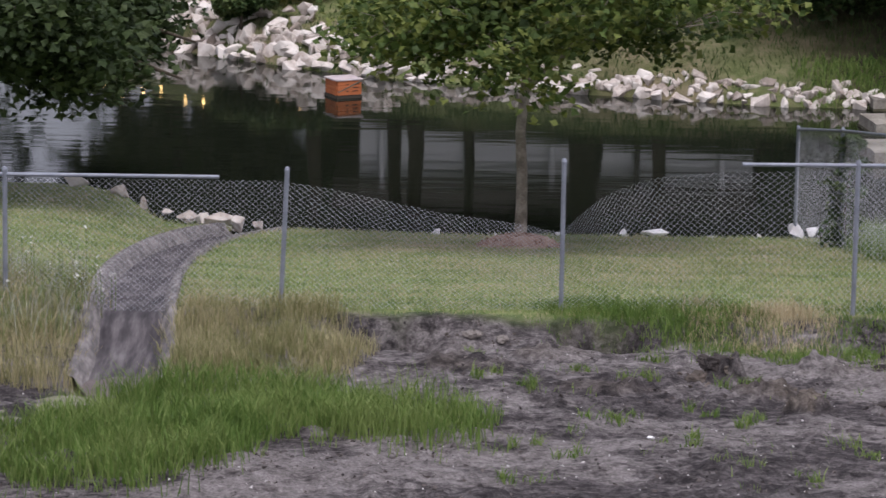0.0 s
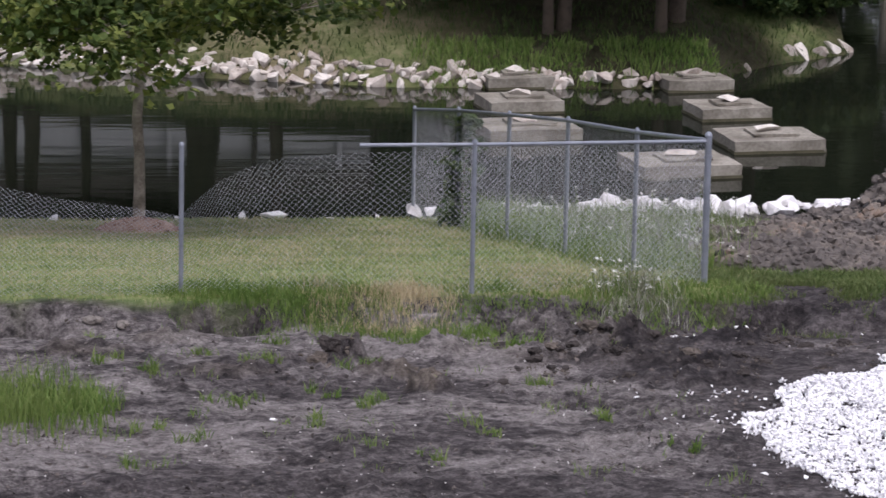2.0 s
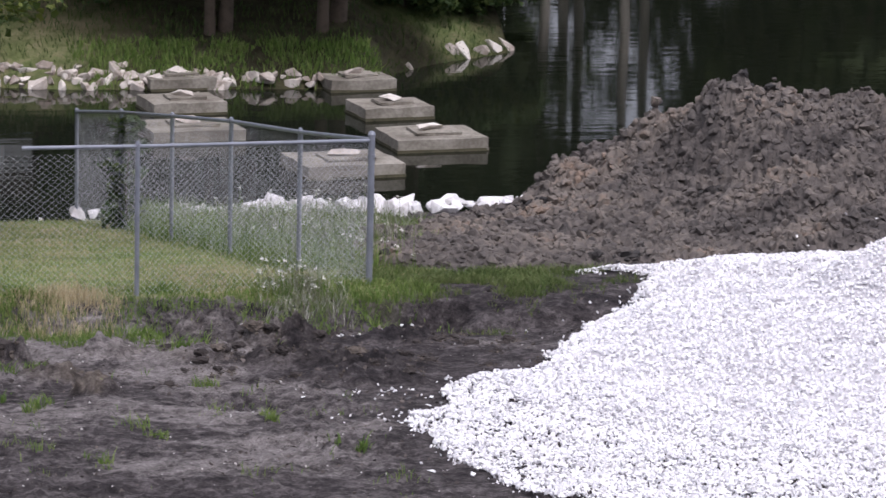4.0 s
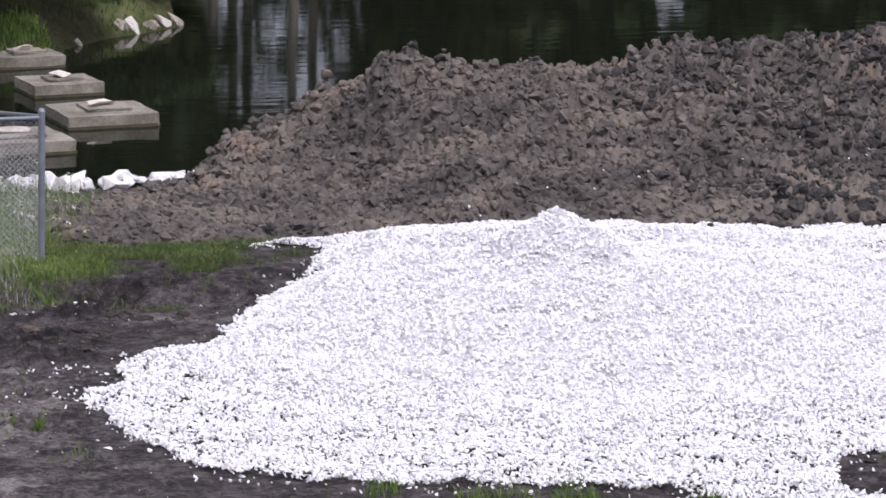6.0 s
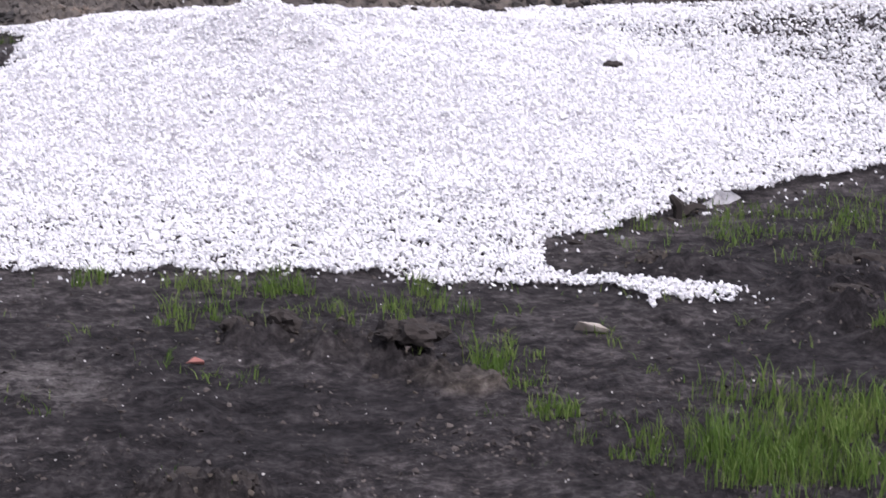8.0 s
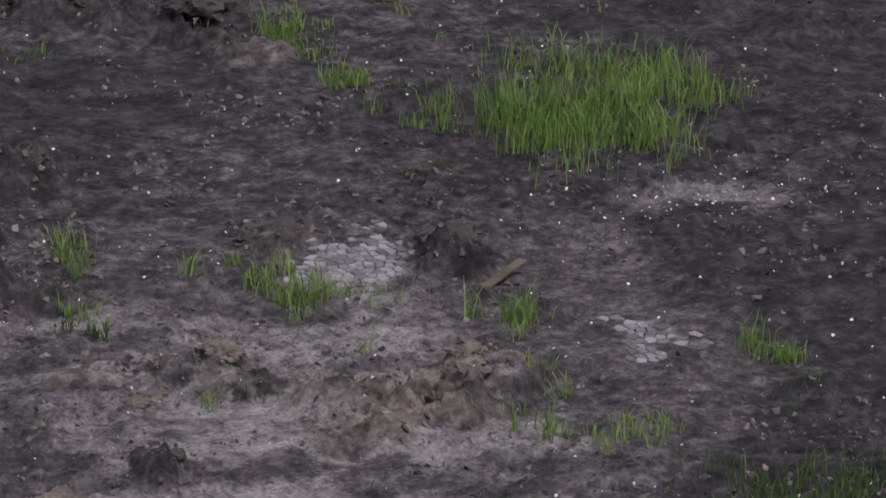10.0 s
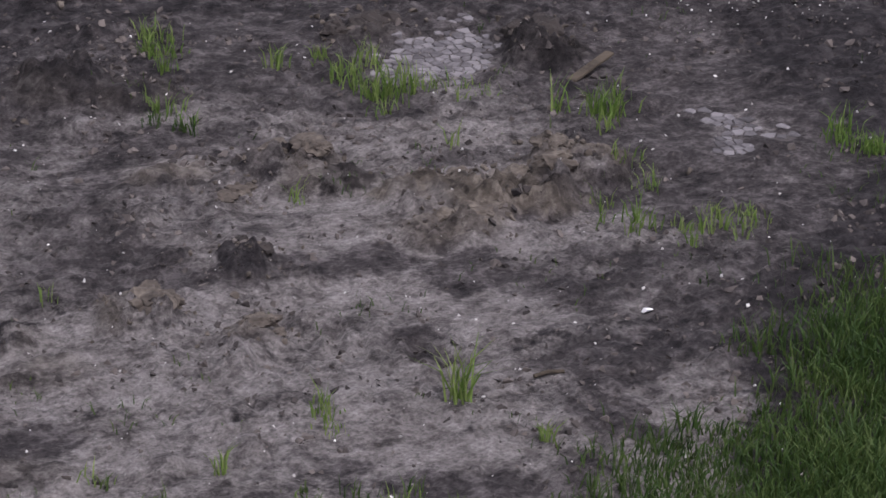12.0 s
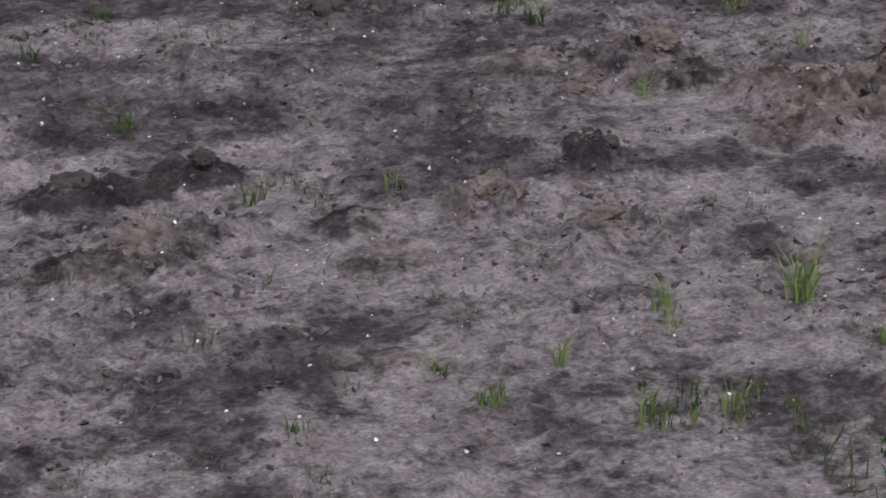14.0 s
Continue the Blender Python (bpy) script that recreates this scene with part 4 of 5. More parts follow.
def build_plants():
    rng = np.random.default_rng(8)
    # mown lawn down to the pond
    n = 125000
    x, y = rng.uniform(-7, 8.2, n), 39.7 + 18.5 * rng.random(n) ** 1.15
    k = (rng.random(n) < lawn_mask(x, y)) & (y < near_shore(x) - 0.2) & (np.abs(x - flume_x(y)) > 0.5)
    x, y = x[k], y[k]
    ob = blades("lawn_grass", x, y, rng.uniform(0.03, 0.075, len(x)), 0.009, 0.9, M_LAWN, seed=9)
    tagged(ob, "short mown lawn, green with straw-coloured worn patches", "lawn", kind="stuff")
    # stands of taller grass
    patch("tall_grass", "lush bright green tall grass at the edge of bare soil", (-5, 1, 32.3, 38.2), 60000,
          [(-5.2, 34.6), (-4.1, 34.5), (-3.4, 35.2), (-2.75, 36.7), (-0.99, 36.5), (0.4, 35.7), (0.3, 34.7), (-0.7, 35.0), (-1.8, 34.5), (-2.5, 33.3), (-5.2, 32.6)], (0.16, 0.40), 0.011, 0.55, M_GRASS, 41, 0.4)
    patch("dry_grass", "straw-yellow dry grass mixed with green beside the drain", (-2.9, -0.6, 36.8, 40.2), 16000,
          [(-2.75, 37.2), (-2.7, 40.0), (-1.2, 40.1), (-0.85, 38.6), (-1.0, 36.9)], (0.12, 0.34), 0.008, 0.5, M_DRY, 42, 0.45)
    patch("dry_grass", "tall straw-coloured grass on the bank beside the drain", (-6, -3.4, 36.2, 41), 16000,
          [(-6, 36.9), (-6, 41), (-3.8, 41), (-3.72, 38), (-3.62, 36.6)], (0.15, 0.42), 0.008, 0.5, M_DRY, 43, 0.5)
    patch("tall_grass", "green grass tangle on the bank beside the drain", (-6, -3.6, 37.5, 43), 16000,
          [(-6, 37.5), (-6, 43), (-4.1, 43), (-3.8, 39)], (0.15, 0.35), 0.010, 0.6, M_LAWN, 44, 0.3)
    patch("tall_grass", "yellow-green grass growing through the foot of the fence", (0.9, 3.2, 38.9, 40.6), 8000,
          [(1.0, 39.7), (1.0, 40.4), (2.6, 40.5), (3.2, 39.8), (2.3, 39.2)], (0.06, 0.20), 0.009, 0.6, M_GRASS, 45, 0.5)
    patch("dry_grass", "pale straw-yellow grass clump at the fence", (2.5, 4.2, 39, 40.4), 5000,
          [(2.5, 39.5), (2.8, 40.3), (3.8, 40.2), (4.1, 39.6), (3.2, 39.2)], (0.10, 0.24), 0.007, 0.5, M_STRAW, 46, 0.4)
    patch("tall_grass", "mixed green weeds along the foot of the fence", (-1.3, 7.6, 38.2, 40.8), 26000,
          [(1.0, 40.0), (1.0, 40.3), (7.4, 40.8), (7.4, 39.2), (5.6, 38.9), (4.6, 38.5), (3.8, 38.6), (2.6, 38.8), (2.3, 39.7)], (0.04, 0.16), 0.010, 0.7, M_GRASS, 47, 0.6)
    patch("tall_grass", "low green grass between the fence and the clay heap", (6.4, 10, 38.6, 44), 42000,
          [(6.8, 39.2), (6.9, 43.6), (8.2, 43.2), (9.9, 42.3), (9.75, 40.9), (8.3, 39.3), (7.4, 38.9)], (0.03, 0.13), 0.010, 0.8, M_VERGE, 48, 0.9)
    patch("weeds", "tall pale weeds growing along the side fence", (5.4, 9.5, 43, 56), 30000,
          [(6.6, 43.2), (7.4, 43.2), (8.9, 47), (9.4, 52), (8.6, 55.2), (5.6, 55.6), (5.6, 51)], (0.12, 0.42), 0.012, 0.5, M_GRASS, 49, 0.35)
    patch("weeds", "whitish flowering weeds beside the side fence", (5.8, 9.3, 44, 55.5), 5000,
          [(6.6, 44.4), (7.6, 44.4), (8.9, 47), (9.2, 54), (6.2, 54.8)], (0.2, 0.55), 0.009, 0.6, M_BLOSSOM, 50, 0.6)
    patch("weeds", "thin flowering weeds on the bank beside the drain", (-5.4, -3.5, 38.5, 43), 1500,
          [(-5.4, 38.5), (-5.4, 43), (-4.1, 43), (-3.6, 38.5)], (0.3, 0.65), 0.008, 0.5, M_BLOSSOM, 51, 0.3)
    patch("weeds", "small bush of white-flowered weed at the fence corner", (5.5, 6.6, 39.1, 40.3), 2600,
          [(5.6, 39.4), (5.8, 40.1), (6.3, 40.1), (6.5, 39.4)], (0.10, 0.30), 0.009, 0.7, M_BLOSSOM, 52, 0.1)
    patch("tall_grass", "thick dark green grass at the edge of the bare yard", (6.2, 11, 14, 19), 75000,
          [(9.75, 18.1), (12, 18.25), (12, 14), (6.6, 14.3), (7.1, 15.8), (8.1, 16.3), (8.85, 16.6), (9.3, 17.3)], (0.07, 0.19), 0.010, 0.7, M_DARK_GRASS, 53, 0.2)
    patch("tall_grass", "bright green stand of young grass on bare soil", (11, 14, 23.5, 27), 11000,
          [(11.3, 25.0), (12.1, 26.5), (13.3, 25.9), (13.2, 25.0), (11.9, 24.1), (11.3, 24.2)], (0.12, 0.34), 0.011, 0.5, M_GRASS, 54, 0.5)
    patch("tall_grass", "weedy strip at the edge of the white gravel", (12.6, 18.5, 29.8, 33.5), 9000,
          [(12.9, 31.2), (13.7, 32.1), (14.4, 32.6), (17.4, 32.6), (17.6, 31.0), (15.4, 30.4), (14.0, 30.3)], (0.04, 0.16), 0.010, 0.7, M_GRASS, 55, 1.3)
    patch("tall_grass", "green weeds at the foot of the white gravel heap", (7, 11.6, 28.8, 32), 9000,
          [(7.6, 31.6), (8.4, 31.5), (10.9, 30.9), (10.9, 29.0), (9.6, 29.3), (8.3, 30.6)], (0.04, 0.17), 0.010, 0.7, M_GRASS, 56, 1.3)
    patch("weeds", "sparse low weeds over the bare yard", (-1, 15, 27, 39), 60000,
          [(-0.8, 39), (6, 38.8), (6, 33.2), (8, 30.6), (12, 29.6), (15, 29.6), (15, 27), (-0.8, 27)], (0.03, 0.12), 0.009, 0.8, M_GRASS, 57, 1.62)
    patch("weeds", "sparse low weeds over the pale bare yard", (2, 12, 16, 27), 30000,
          [(2, 27), (12, 27), (12, 16), (2, 16)], (0.02, 0.08), 0.008, 0.8, M_DARK_GRASS, 58, 1.6)
    # dark grass colour holds the tree shade of the far bank
    patch("far_grass", "rough grass on the far bank of the pond", (-8, 15, 68, 78), 24000,
          [(-9, 72), (-9, 78), (15, 78), (15, 71), (11.5, 68.2), (3, 69)], (0.06, 0.22), 0.02, 0.8, M_DARK_GRASS, 59, 0.3)
    patch("far_grass", "bright green fringe of weeds behind the shore stones", (6, 12, 67.8, 69.6), 9000,
          [(6.4, 68.5), (6.4, 69.4), (11.6, 69.4), (12, 68.3)], (0.08, 0.26), 0.02, 0.6, M_GRASS, 60, 0.3)


build_plants()


def tufts(places, count, height, width, lean, material, label, seed):
    """Single grass tufts, each a thing of its own; places: x, y, radius."""
    for i, (x, y, r) in enumerate(places):
        rng = np.random.default_rng(seed + i)
        n = int(count * (r / 0.15) ** 1.3)
        m = max(2, int(r * 26))
        cx, cy, ch = rng.normal(0, r * 0.55, m), rng.normal(0, r * 0.75, m), rng.uniform(0.45, 1.25, m)
        q = rng.integers(0, m, n)
        dx, dy = cx[q] + rng.normal(0, 0.022 + r * 0.10, n), cy[q] + rng.normal(0, 0.022 + r * 0.10, n)
        h = rng.uniform(0.3, 1.0, n) * height * ch[q]
        z = ground_z(x + dx, y + dy) - one(ground_z(x, y))
        ob = blades("grass_tuft", dx, dy, h, width, lean, material, z=z, seed=seed + i)
        ob.location = (x, y, one(ground_z(x, y)))
        tagged(ob, label, "grass tuft", "tufts on the bare yard", "stuff")


tufts([(11.24, 20.4, .3), (9.85, 30.4, .28), (10.5, 29.6, .4), (10.8, 27.5, .35), (10.8, 26.5, .3), (8.2, 31.2, .18), (8.7, 29.7, .2), (13.6, 32.3, .25),
       (10.75, 27.9, .2), (11.1, 25.6, .3), (14.15, 27.7, .25), (16.4, 31.4, .4), (7.5, 23.4, .22), (8.56, 22.7, .3), (8.65, 22.1, .2), (9.75, 21.6, .26)],
      60, 0.24, 0.011, 0.55, M_GRASS, "bright green grass tuft in bare dark soil", 300)
tufts([(7.5, 17.0, .09), (5.2, 17.4, .05), (5.82, 17.2, .09), (5.57, 19.6, .06), (7.5, 20.7, .06), (8.72, 21.2, .05), (8.8, 22.1, .25), (9.25, 22.0, .15), (9.61, 20.3, .16),
       (9.25, 19.7, .2), (9.8, 19.5, .25), (6.55, 17.7, .18), (6.56, 16.6, .14), (6.08, 16.65, .14), (5.4, 16.9, .08), (7.18, 22.2, .16), (7.47, 23.4, .14), (9.5, 19.4, .2)],
      42, 0.19, 0.010, 0.6, M_GRASS, "small green grass tuft in pale bare soil", 340)
tufts([(3.93, 22.3, .14), (4.33, 21.0, .1), (4.79, 19.7, .09), (3.5, 18.9, .07), (4.06, 18.0, .06), (5.21, 17.4, .05), (5.39, 16.9, .08), (4.31, 16.75, .07), (6.11, 16.7, .18), (6.5, 16.6, .26),
       (7.12, 22.0, .2), (3.6, 16.0, .1), (4.6, 22.9, .12)],
      40, 0.17, 0.010, 0.6, M_DARK_GRASS, "thin dark green grass tuft in pale soil", 370)
tufts([(0.4, 38.2, .15), (0.8, 36.8, .15), (1.6, 35.7, .22), (2.15, 38.3, .15), (2.0, 37.3, .18), (2.45, 36.2, .16), (2.9, 35.7, .2), (2.3, 35.0, .18), (1.25, 34.3, .14), (.85, 34.7, .16),
       (2.8, 37.1, .15), (1.3, 37.8, .14), (.5, 37.4, .18), (3.45, 38.3, .2), (.75, 33.3, .16), (4.6, 36.4, .15), (5.0, 35.2, .15), (3.9, 34.6, .16), (5.6, 33.9, .14), (3.3, 33.6, .13), (4.6, 38.0, .2)],
      60, 0.16, 0.012, 0.8, M_GRASS, "low green weed tuft on dark bare soil", 420)
tufts([(7.28, 17.42, .09)], 70, 0.40, 0.013, 0.8, M_GRASS, "spiky long-bladed grass tuft", 390)


def build_trees():
    t = tree("young_maple", "young maple with a slim grey trunk and loose green crown", (1.05, 52.4, float(plan_z(1.05, 52.4))), 5, 0.080, 2.1, 3.5, 1.7, 14,
             M_MAPLE, 0.135, 62, 0.62, M_TRUNK, 0.95, lambda p: p.z > 2.1 + 0.25 * max(0.0, p.x) + 0.55 * max(0.0, -p.x - 0.6) and p.x > -2.4, leader=1.9)
    bm = bmesh.new()
    for i in range(24):
        a = 2 * math.pi * i / 24
        bm.verts.new((0.62 * math.cos(a), 0.62 * math.sin(a), 0.0))
    ring = list(bm.verts)
    bm.faces.new(ring)
    top = bm.verts.new((0, 0, 0.17))
    mids = [bm.verts.new(v.co * 0.6 + Vector((0, 0, 0.13 + 0.02 * math.sin(5 * i)))) for i, v in enumerate(ring)]
    for i in range(24):
        j = (i + 1) % 24
        bm.faces.new((ring[i], ring[j], mids[j], mids[i]))
        bm.faces.new((mids[i], mids[j], top))
    bed = tagged(part("mulch_bed", bm, M_MULCH), "ring of reddish wood-chip mulch round the young maple", "mulch")
    bed.location, bed.rotation_euler = (1.05, 52.1, float(plan_z(1.05, 52.1)) - 0.0), (radians(-8.4), 0, 0)
    rng = np.random.default_rng(4)
    a, d = rng.uniform(0, 6.3, 700), 0.6 * rng.random(700) ** 0.5
    chips = scatter("wood_chips", np.stack([d * np.cos(a), d * np.sin(a), 0.17 - 0.17 * (d / 0.62) ** 2 + 0.01], 1), rng.uniform(0.015, 0.04, 700), M_MULCH, bed, n=8, squash=(1, 0.5, 0.2), seed=9)
    tagged(chips, kind="stuff")
    # broad dark crown that leans over the water at the left bank
    t = tree("dark_tree", "dense tree overhanging the pond, leaves darkened for shade", (-6.95, 57.2, float(plan_z(-6.95, 57.2))), 21, 0.22, 2.2, 3.7, 2.6, 12, M_SHADE_LEAF, 0.155, 160, 0.9, M_DARK_BARK, 1.3, lambda p: p.x < 2.55, flat=0.9)
    # far bank
    tree("willow", "dark drooping willow on the far bank", (7.1, 71.6, float(plan_z(7.1, 71.6))), 31, 0.12, 0.6, 1.0, 1.7, 8, M_WILLOW, 0.14, 60, 0.5, M_DARK_BARK, 0.5, flat=1.3)
    tree("willow", "dark leafy bush on the far bank", (-3.0, 74.6, float(plan_z(-3.0, 74.6))), 32, 0.06, 0.25, 0.6, 0.5, 6, M_WILLOW, 0.12, 40, 0.35, M_DARK_BARK, 0.2)
    tree("shrub", "green shrub among the far bank boulders", (-3.9, 73.3, float(plan_z(-3.9, 73.3)) + 0.2), 33, 0.03, 0.2, 0.45, 0.45, 6, M_WILLOW, 0.10, 34, 0.25, M_DARK_BARK, 0.2)
    # the last seven are added out of view so their crowns shade the bank
    for i, (x, y, r) in enumerate([(8.85, 69.9, 0.10), (9.15, 70.1, 0.13), (10.9, 70.0, 0.11), (11.3, 70.5, 0.15), (2.9, 78.5, 0.33), (-0.6, 77.5, 0.16), (-1.0, 78.2, 0.14), (0.5, 79, 0.10), (6.2, 74.5, 0.15), (8.0, 75.5, 0.18), (10.2, 74.6, 0.16), (12.4, 75.0, 0.15), (13.6, 75.4, 0.17), (4.2, 75.2, 0.13), (-2.6, 77.0, 0.15)]):
        tree("bank_tree", "dark-trunked tree whose added crown shades the far bank", (x, y, float(plan_z(x, y))), 60 + i, r, 2.3, 2.6, 3.2, 7, M_SHADE_LEAF, 0.44, 17, 1.0, M_DARK_BARK, 0.7)
    for i, (x, y) in enumerate([(12.9, 72.6), (13.8, 73.2), (12.0, 73.4), (14.6, 73.6)]):
        tree("shrub", "overhanging green shrub on the shaded far bank", (x, y, float(plan_z(x, y))), 80 + i, 0.04, 0.3, 0.9, 0.9, 7, M_WILLOW, 0.13, 40, 0.45, M_DARK_BARK, 0.4)
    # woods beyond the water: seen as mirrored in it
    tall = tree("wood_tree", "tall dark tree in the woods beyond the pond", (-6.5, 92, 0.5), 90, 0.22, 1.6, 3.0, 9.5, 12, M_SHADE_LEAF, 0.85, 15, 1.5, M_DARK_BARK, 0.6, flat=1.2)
    tagged(tall, group="woods beyond the pond")
    for i, x in enumerate((23.9, 24.7, 25.4, 26.3, 27.2, 34.3, 36.9)):
        tree("wood_tree", "thin pale-trunked tree at the edge of the woods", (x, 111 + (i % 3), float(plan_z(x, 111 + (i % 3)))), 120 + i, 0.16, 6.5, 1.4, 4.0, 6, M_SHADE_LEAF, 0.45, 9, 1.0, M_BARK, 0.8, flat=1.4)
    r = random.Random(3)
    spots = [(-20 + 3.2 * i, 94 + r.uniform(-3, 3)) for i in range(3)] + [(-4 + 2.7 * i, 92 + r.uniform(-4, 4)) for i in range(8)] + [(x, 110 + r.uniform(-3, 4)) for x in (16.6, 18.9, 20.6, 31.6, 33.4, 41.5, 44, 47)]
    for x, y in spots:
        c = copy_thing(tall, pose(x, y, float(plan_z(x, y)), 0, 0, r.uniform(0, 360)))
        k = r.uniform(0.9, 1.35)
        c.scale = (k * 0.9, k * 0.9, k)


build_trees()


# ---------- concrete drain ----------
def build_drain():
    t = tagged(new("drain_channel"), "curved concrete drainage channel, grey and stained, running to the pond", "drain")
    # cross-section: lip, side, bed, side, lip
    prof = [(-0.50, -0.10), (-0.50, 0.07), (-0.41, 0.06), (-0.32, -0.09), (0.0, -0.13), (0.32, -0.09), (0.40, 0.05), (0.47, 0.06), (0.47, -0.10)]
    ys = np.arange(36.9, 55.6, 0.22)
    lane = np.random.default_rng(7).normal(0, 0.012, 9)
    vs, fs = [], []
    for y in ys:
        x = float(flume_x(y) + flume_x(y - 0.8) + flume_x(y + 0.8)) / 3
        dx = float(flume_x(y + 0.6) - flume_x(y - 0.6)) / 1.2
        n = Vector((1, -dx, 0)).normalized()
        z = float(plan_z(x + 0.7, y))
        for q, (o, h) in enumerate(prof):
            vs.append((x + n.x * o, y + n.y * o, z + h + lane[q]))
    k = len(prof)
    for i in range(len(ys) - 1):
        for j in range(k - 1):
            fs.append((i * k + j, i * k + j + 1, (i + 1) * k + j + 1, (i + 1) * k + j))
    stone = mat("channel_stone", [(0.45, (0.060, 0.054, 0.055)), (0.7, (0.130, 0.120, 0.119)), (0.95, (0.26, 0.24, 0.235))], 5.0, 16, 0.95, 0.8, depth=0.03, stretch=(1.4, 0.5, 1))
    for name, lo, hi, m in (("wall", 0, 3, stone), ("wall", 5, 8, stone), ("bed", 3, 5, None)):
        pick = [f for i, f in enumerate(fs) if lo <= i % (k - 1) < hi]
        m = m or mat("silted_bed", [(0.5, (0.022, 0.020, 0.023)), (0.72, (0.060, 0.053, 0.058)), (0.98, (0.15, 0.138, 0.142))], 3.2, 12, 0.85, 0.7, depth=0.02, stretch=(2.2, 0.22, 1))
        used = sorted({q for f in pick for q in f})
        at = {q: i for i, q in enumerate(used)}
        mesh_object(name, [vs[q] for q in used], [tuple(at[q] for q in f) for f in pick], m, t, True)
    # broken apron where it ends in the soil
    for i, (x, y, a, w, d) in enumerate([(-3.72, 35.75, 20, 0.95, 0.42), (-3.15, 36.75, 4, 0.62, 1.1), (-4.25, 35.2, 28, 0.7, 0.35)]):
        bm = bmesh.new()
        bmesh.ops.create_grid(bm, x_segments=6, y_segments=6, size=0.5)
        for v in bm.verts:
            v.co = Vector((v.co.x * w * (1 + 0.15 * math.sin(9 * v.co.y)), v.co.y * d, 0.02 * math.sin(7 * v.co.x + i)))
        ext = bmesh.ops.extrude_face_region(bm, geom=bm.faces[:])
        for v in [q for q in ext["geom"] if isinstance(q, bmesh.types.BMVert)]:
            v.co.z += 0.07
        ob = part("apron_slab", bm, M_CONCRETE if i != 1 else M_DRAIN_WET, t, "pale broken concrete slab" if i != 1 else "damp brown channel bed")
        ob.location, ob.rotation_euler = (x, y, float(plan_z(x, y)) + (0.0 if i != 1 else -0.11)), (0, 0, radians(a))


M_DRAIN_WET = mat("damp_bed", [(0.4, (0.065, 0.052, 0.052)), (0.8, (0.12, 0.098, 0.095))], 3, 20, 0.6, 0.5)
build_drain()


# ---------- old footings and the crate in the pond ----------
def build_footings():
    r = random.Random(17)
    for x, y, w in [(11.57, 62.27, 1.55), (11.38, 65.22, 1.25), (11.26, 68.2, 1.22), (9.73, 60.02, 1.62), (7.67, 63.2, 1.56), (7.86, 65.88, 1.3), (8.07, 68.45, 1.2)]:
        t = tagged(new("concrete_footing"), "square weathered concrete footing standing in the pond", "footing", "footings in the pond")
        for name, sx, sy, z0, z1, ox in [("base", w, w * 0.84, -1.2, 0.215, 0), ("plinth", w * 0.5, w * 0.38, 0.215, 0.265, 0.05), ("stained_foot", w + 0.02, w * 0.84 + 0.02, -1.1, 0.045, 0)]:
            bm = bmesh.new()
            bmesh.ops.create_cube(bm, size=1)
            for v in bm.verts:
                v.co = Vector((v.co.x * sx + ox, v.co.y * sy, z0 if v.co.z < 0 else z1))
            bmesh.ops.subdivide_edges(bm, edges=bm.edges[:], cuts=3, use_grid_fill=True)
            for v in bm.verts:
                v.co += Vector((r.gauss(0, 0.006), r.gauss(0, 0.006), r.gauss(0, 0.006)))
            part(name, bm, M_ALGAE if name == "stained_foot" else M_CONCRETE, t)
        bm = blob_rock(r.randint(0, 999), 12, (0.30, 0.17, 0.085))
        cap = part("broken_cap", bm, M_ROCK, t, "chalky broken stub of a column")
        cap.location = (0.0, 0.0, 0.30)
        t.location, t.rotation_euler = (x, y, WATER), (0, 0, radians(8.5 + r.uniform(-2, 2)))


build_footings()


def build_crate():
    t = tagged(new("floating_crate"), "orange-brown wooden box floating on the pond", "crate")
    M_ORANGE = mat("orange_boards", [(0.4, (0.26, 0.075, 0.028)), (0.8, (0.42, 0.135, 0.05))], 3, 30, 0.8, 0.3)
    M_LID = mat("weathered_lid", [(0.4, (0.30, 0.24, 0.23)), (0.8, (0.48, 0.42, 0.42))], 4, 30, 0.7, 0.3)
    M_TAR = mat("dark_trim", [(0.4, (0.02, 0.016, 0.013)), (0.8, (0.05, 0.04, 0.03))], 4, 30, 0.8, 0.2)

    def box(name, sx, sy, sz, at, m, bev=0.006):
        bm = bmesh.new()
        bmesh.ops.create_cube(bm, size=1)
        for v in bm.verts:
            v.co = Vector((v.co.x * sx, v.co.y * sy, v.co.z * sz)) + Vector(at)
        bmesh.ops.bevel(bm, geom=bm.edges[:], offset=bev, segments=1, affect="EDGES")
        return part(name, bm, m, t)
    for k in range(3):
        box("front_board", 0.52, 0.03, 0.093, (0, -0.27, 0.075 + 0.098 * k), M_ORANGE)
        box("side_board", 0.03, 0.50, 0.093, (-0.27, 0.0, 0.075 + 0.098 * k), M_ORANGE)
        box("side_board", 0.03, 0.50, 0.093, (0.27, 0.0, 0.075 + 0.098 * k), M_ORANGE)
        box("back_board", 0.52, 0.03, 0.093, (0, 0.27, 0.075 + 0.098 * k), M_ORANGE)
    box("lid", 0.62, 0.60, 0.03, (0, 0, 0.337), M_LID)
    box("float", 0.58, 0.58, 0.12, (0, 0, -0.04), M_TAR)
    for k in range(3):
        box("slot", 0.12, 0.008, 0.016, (0.12 + 0.01 * k, -0.288, 0.11 + 0.07 * k), M_TAR, 0.002)
        box("slot", 0.06, 0.008, 0.016, (-0.05, -0.288, 0.11 + 0.07 * k), M_TAR, 0.002)
    t.location, t.rotation_euler = (-1.82, 68.55, WATER + 0.03), (0, 0, radians(27))
    t.scale = (0.88, 0.88, 0.88)


build_crate()


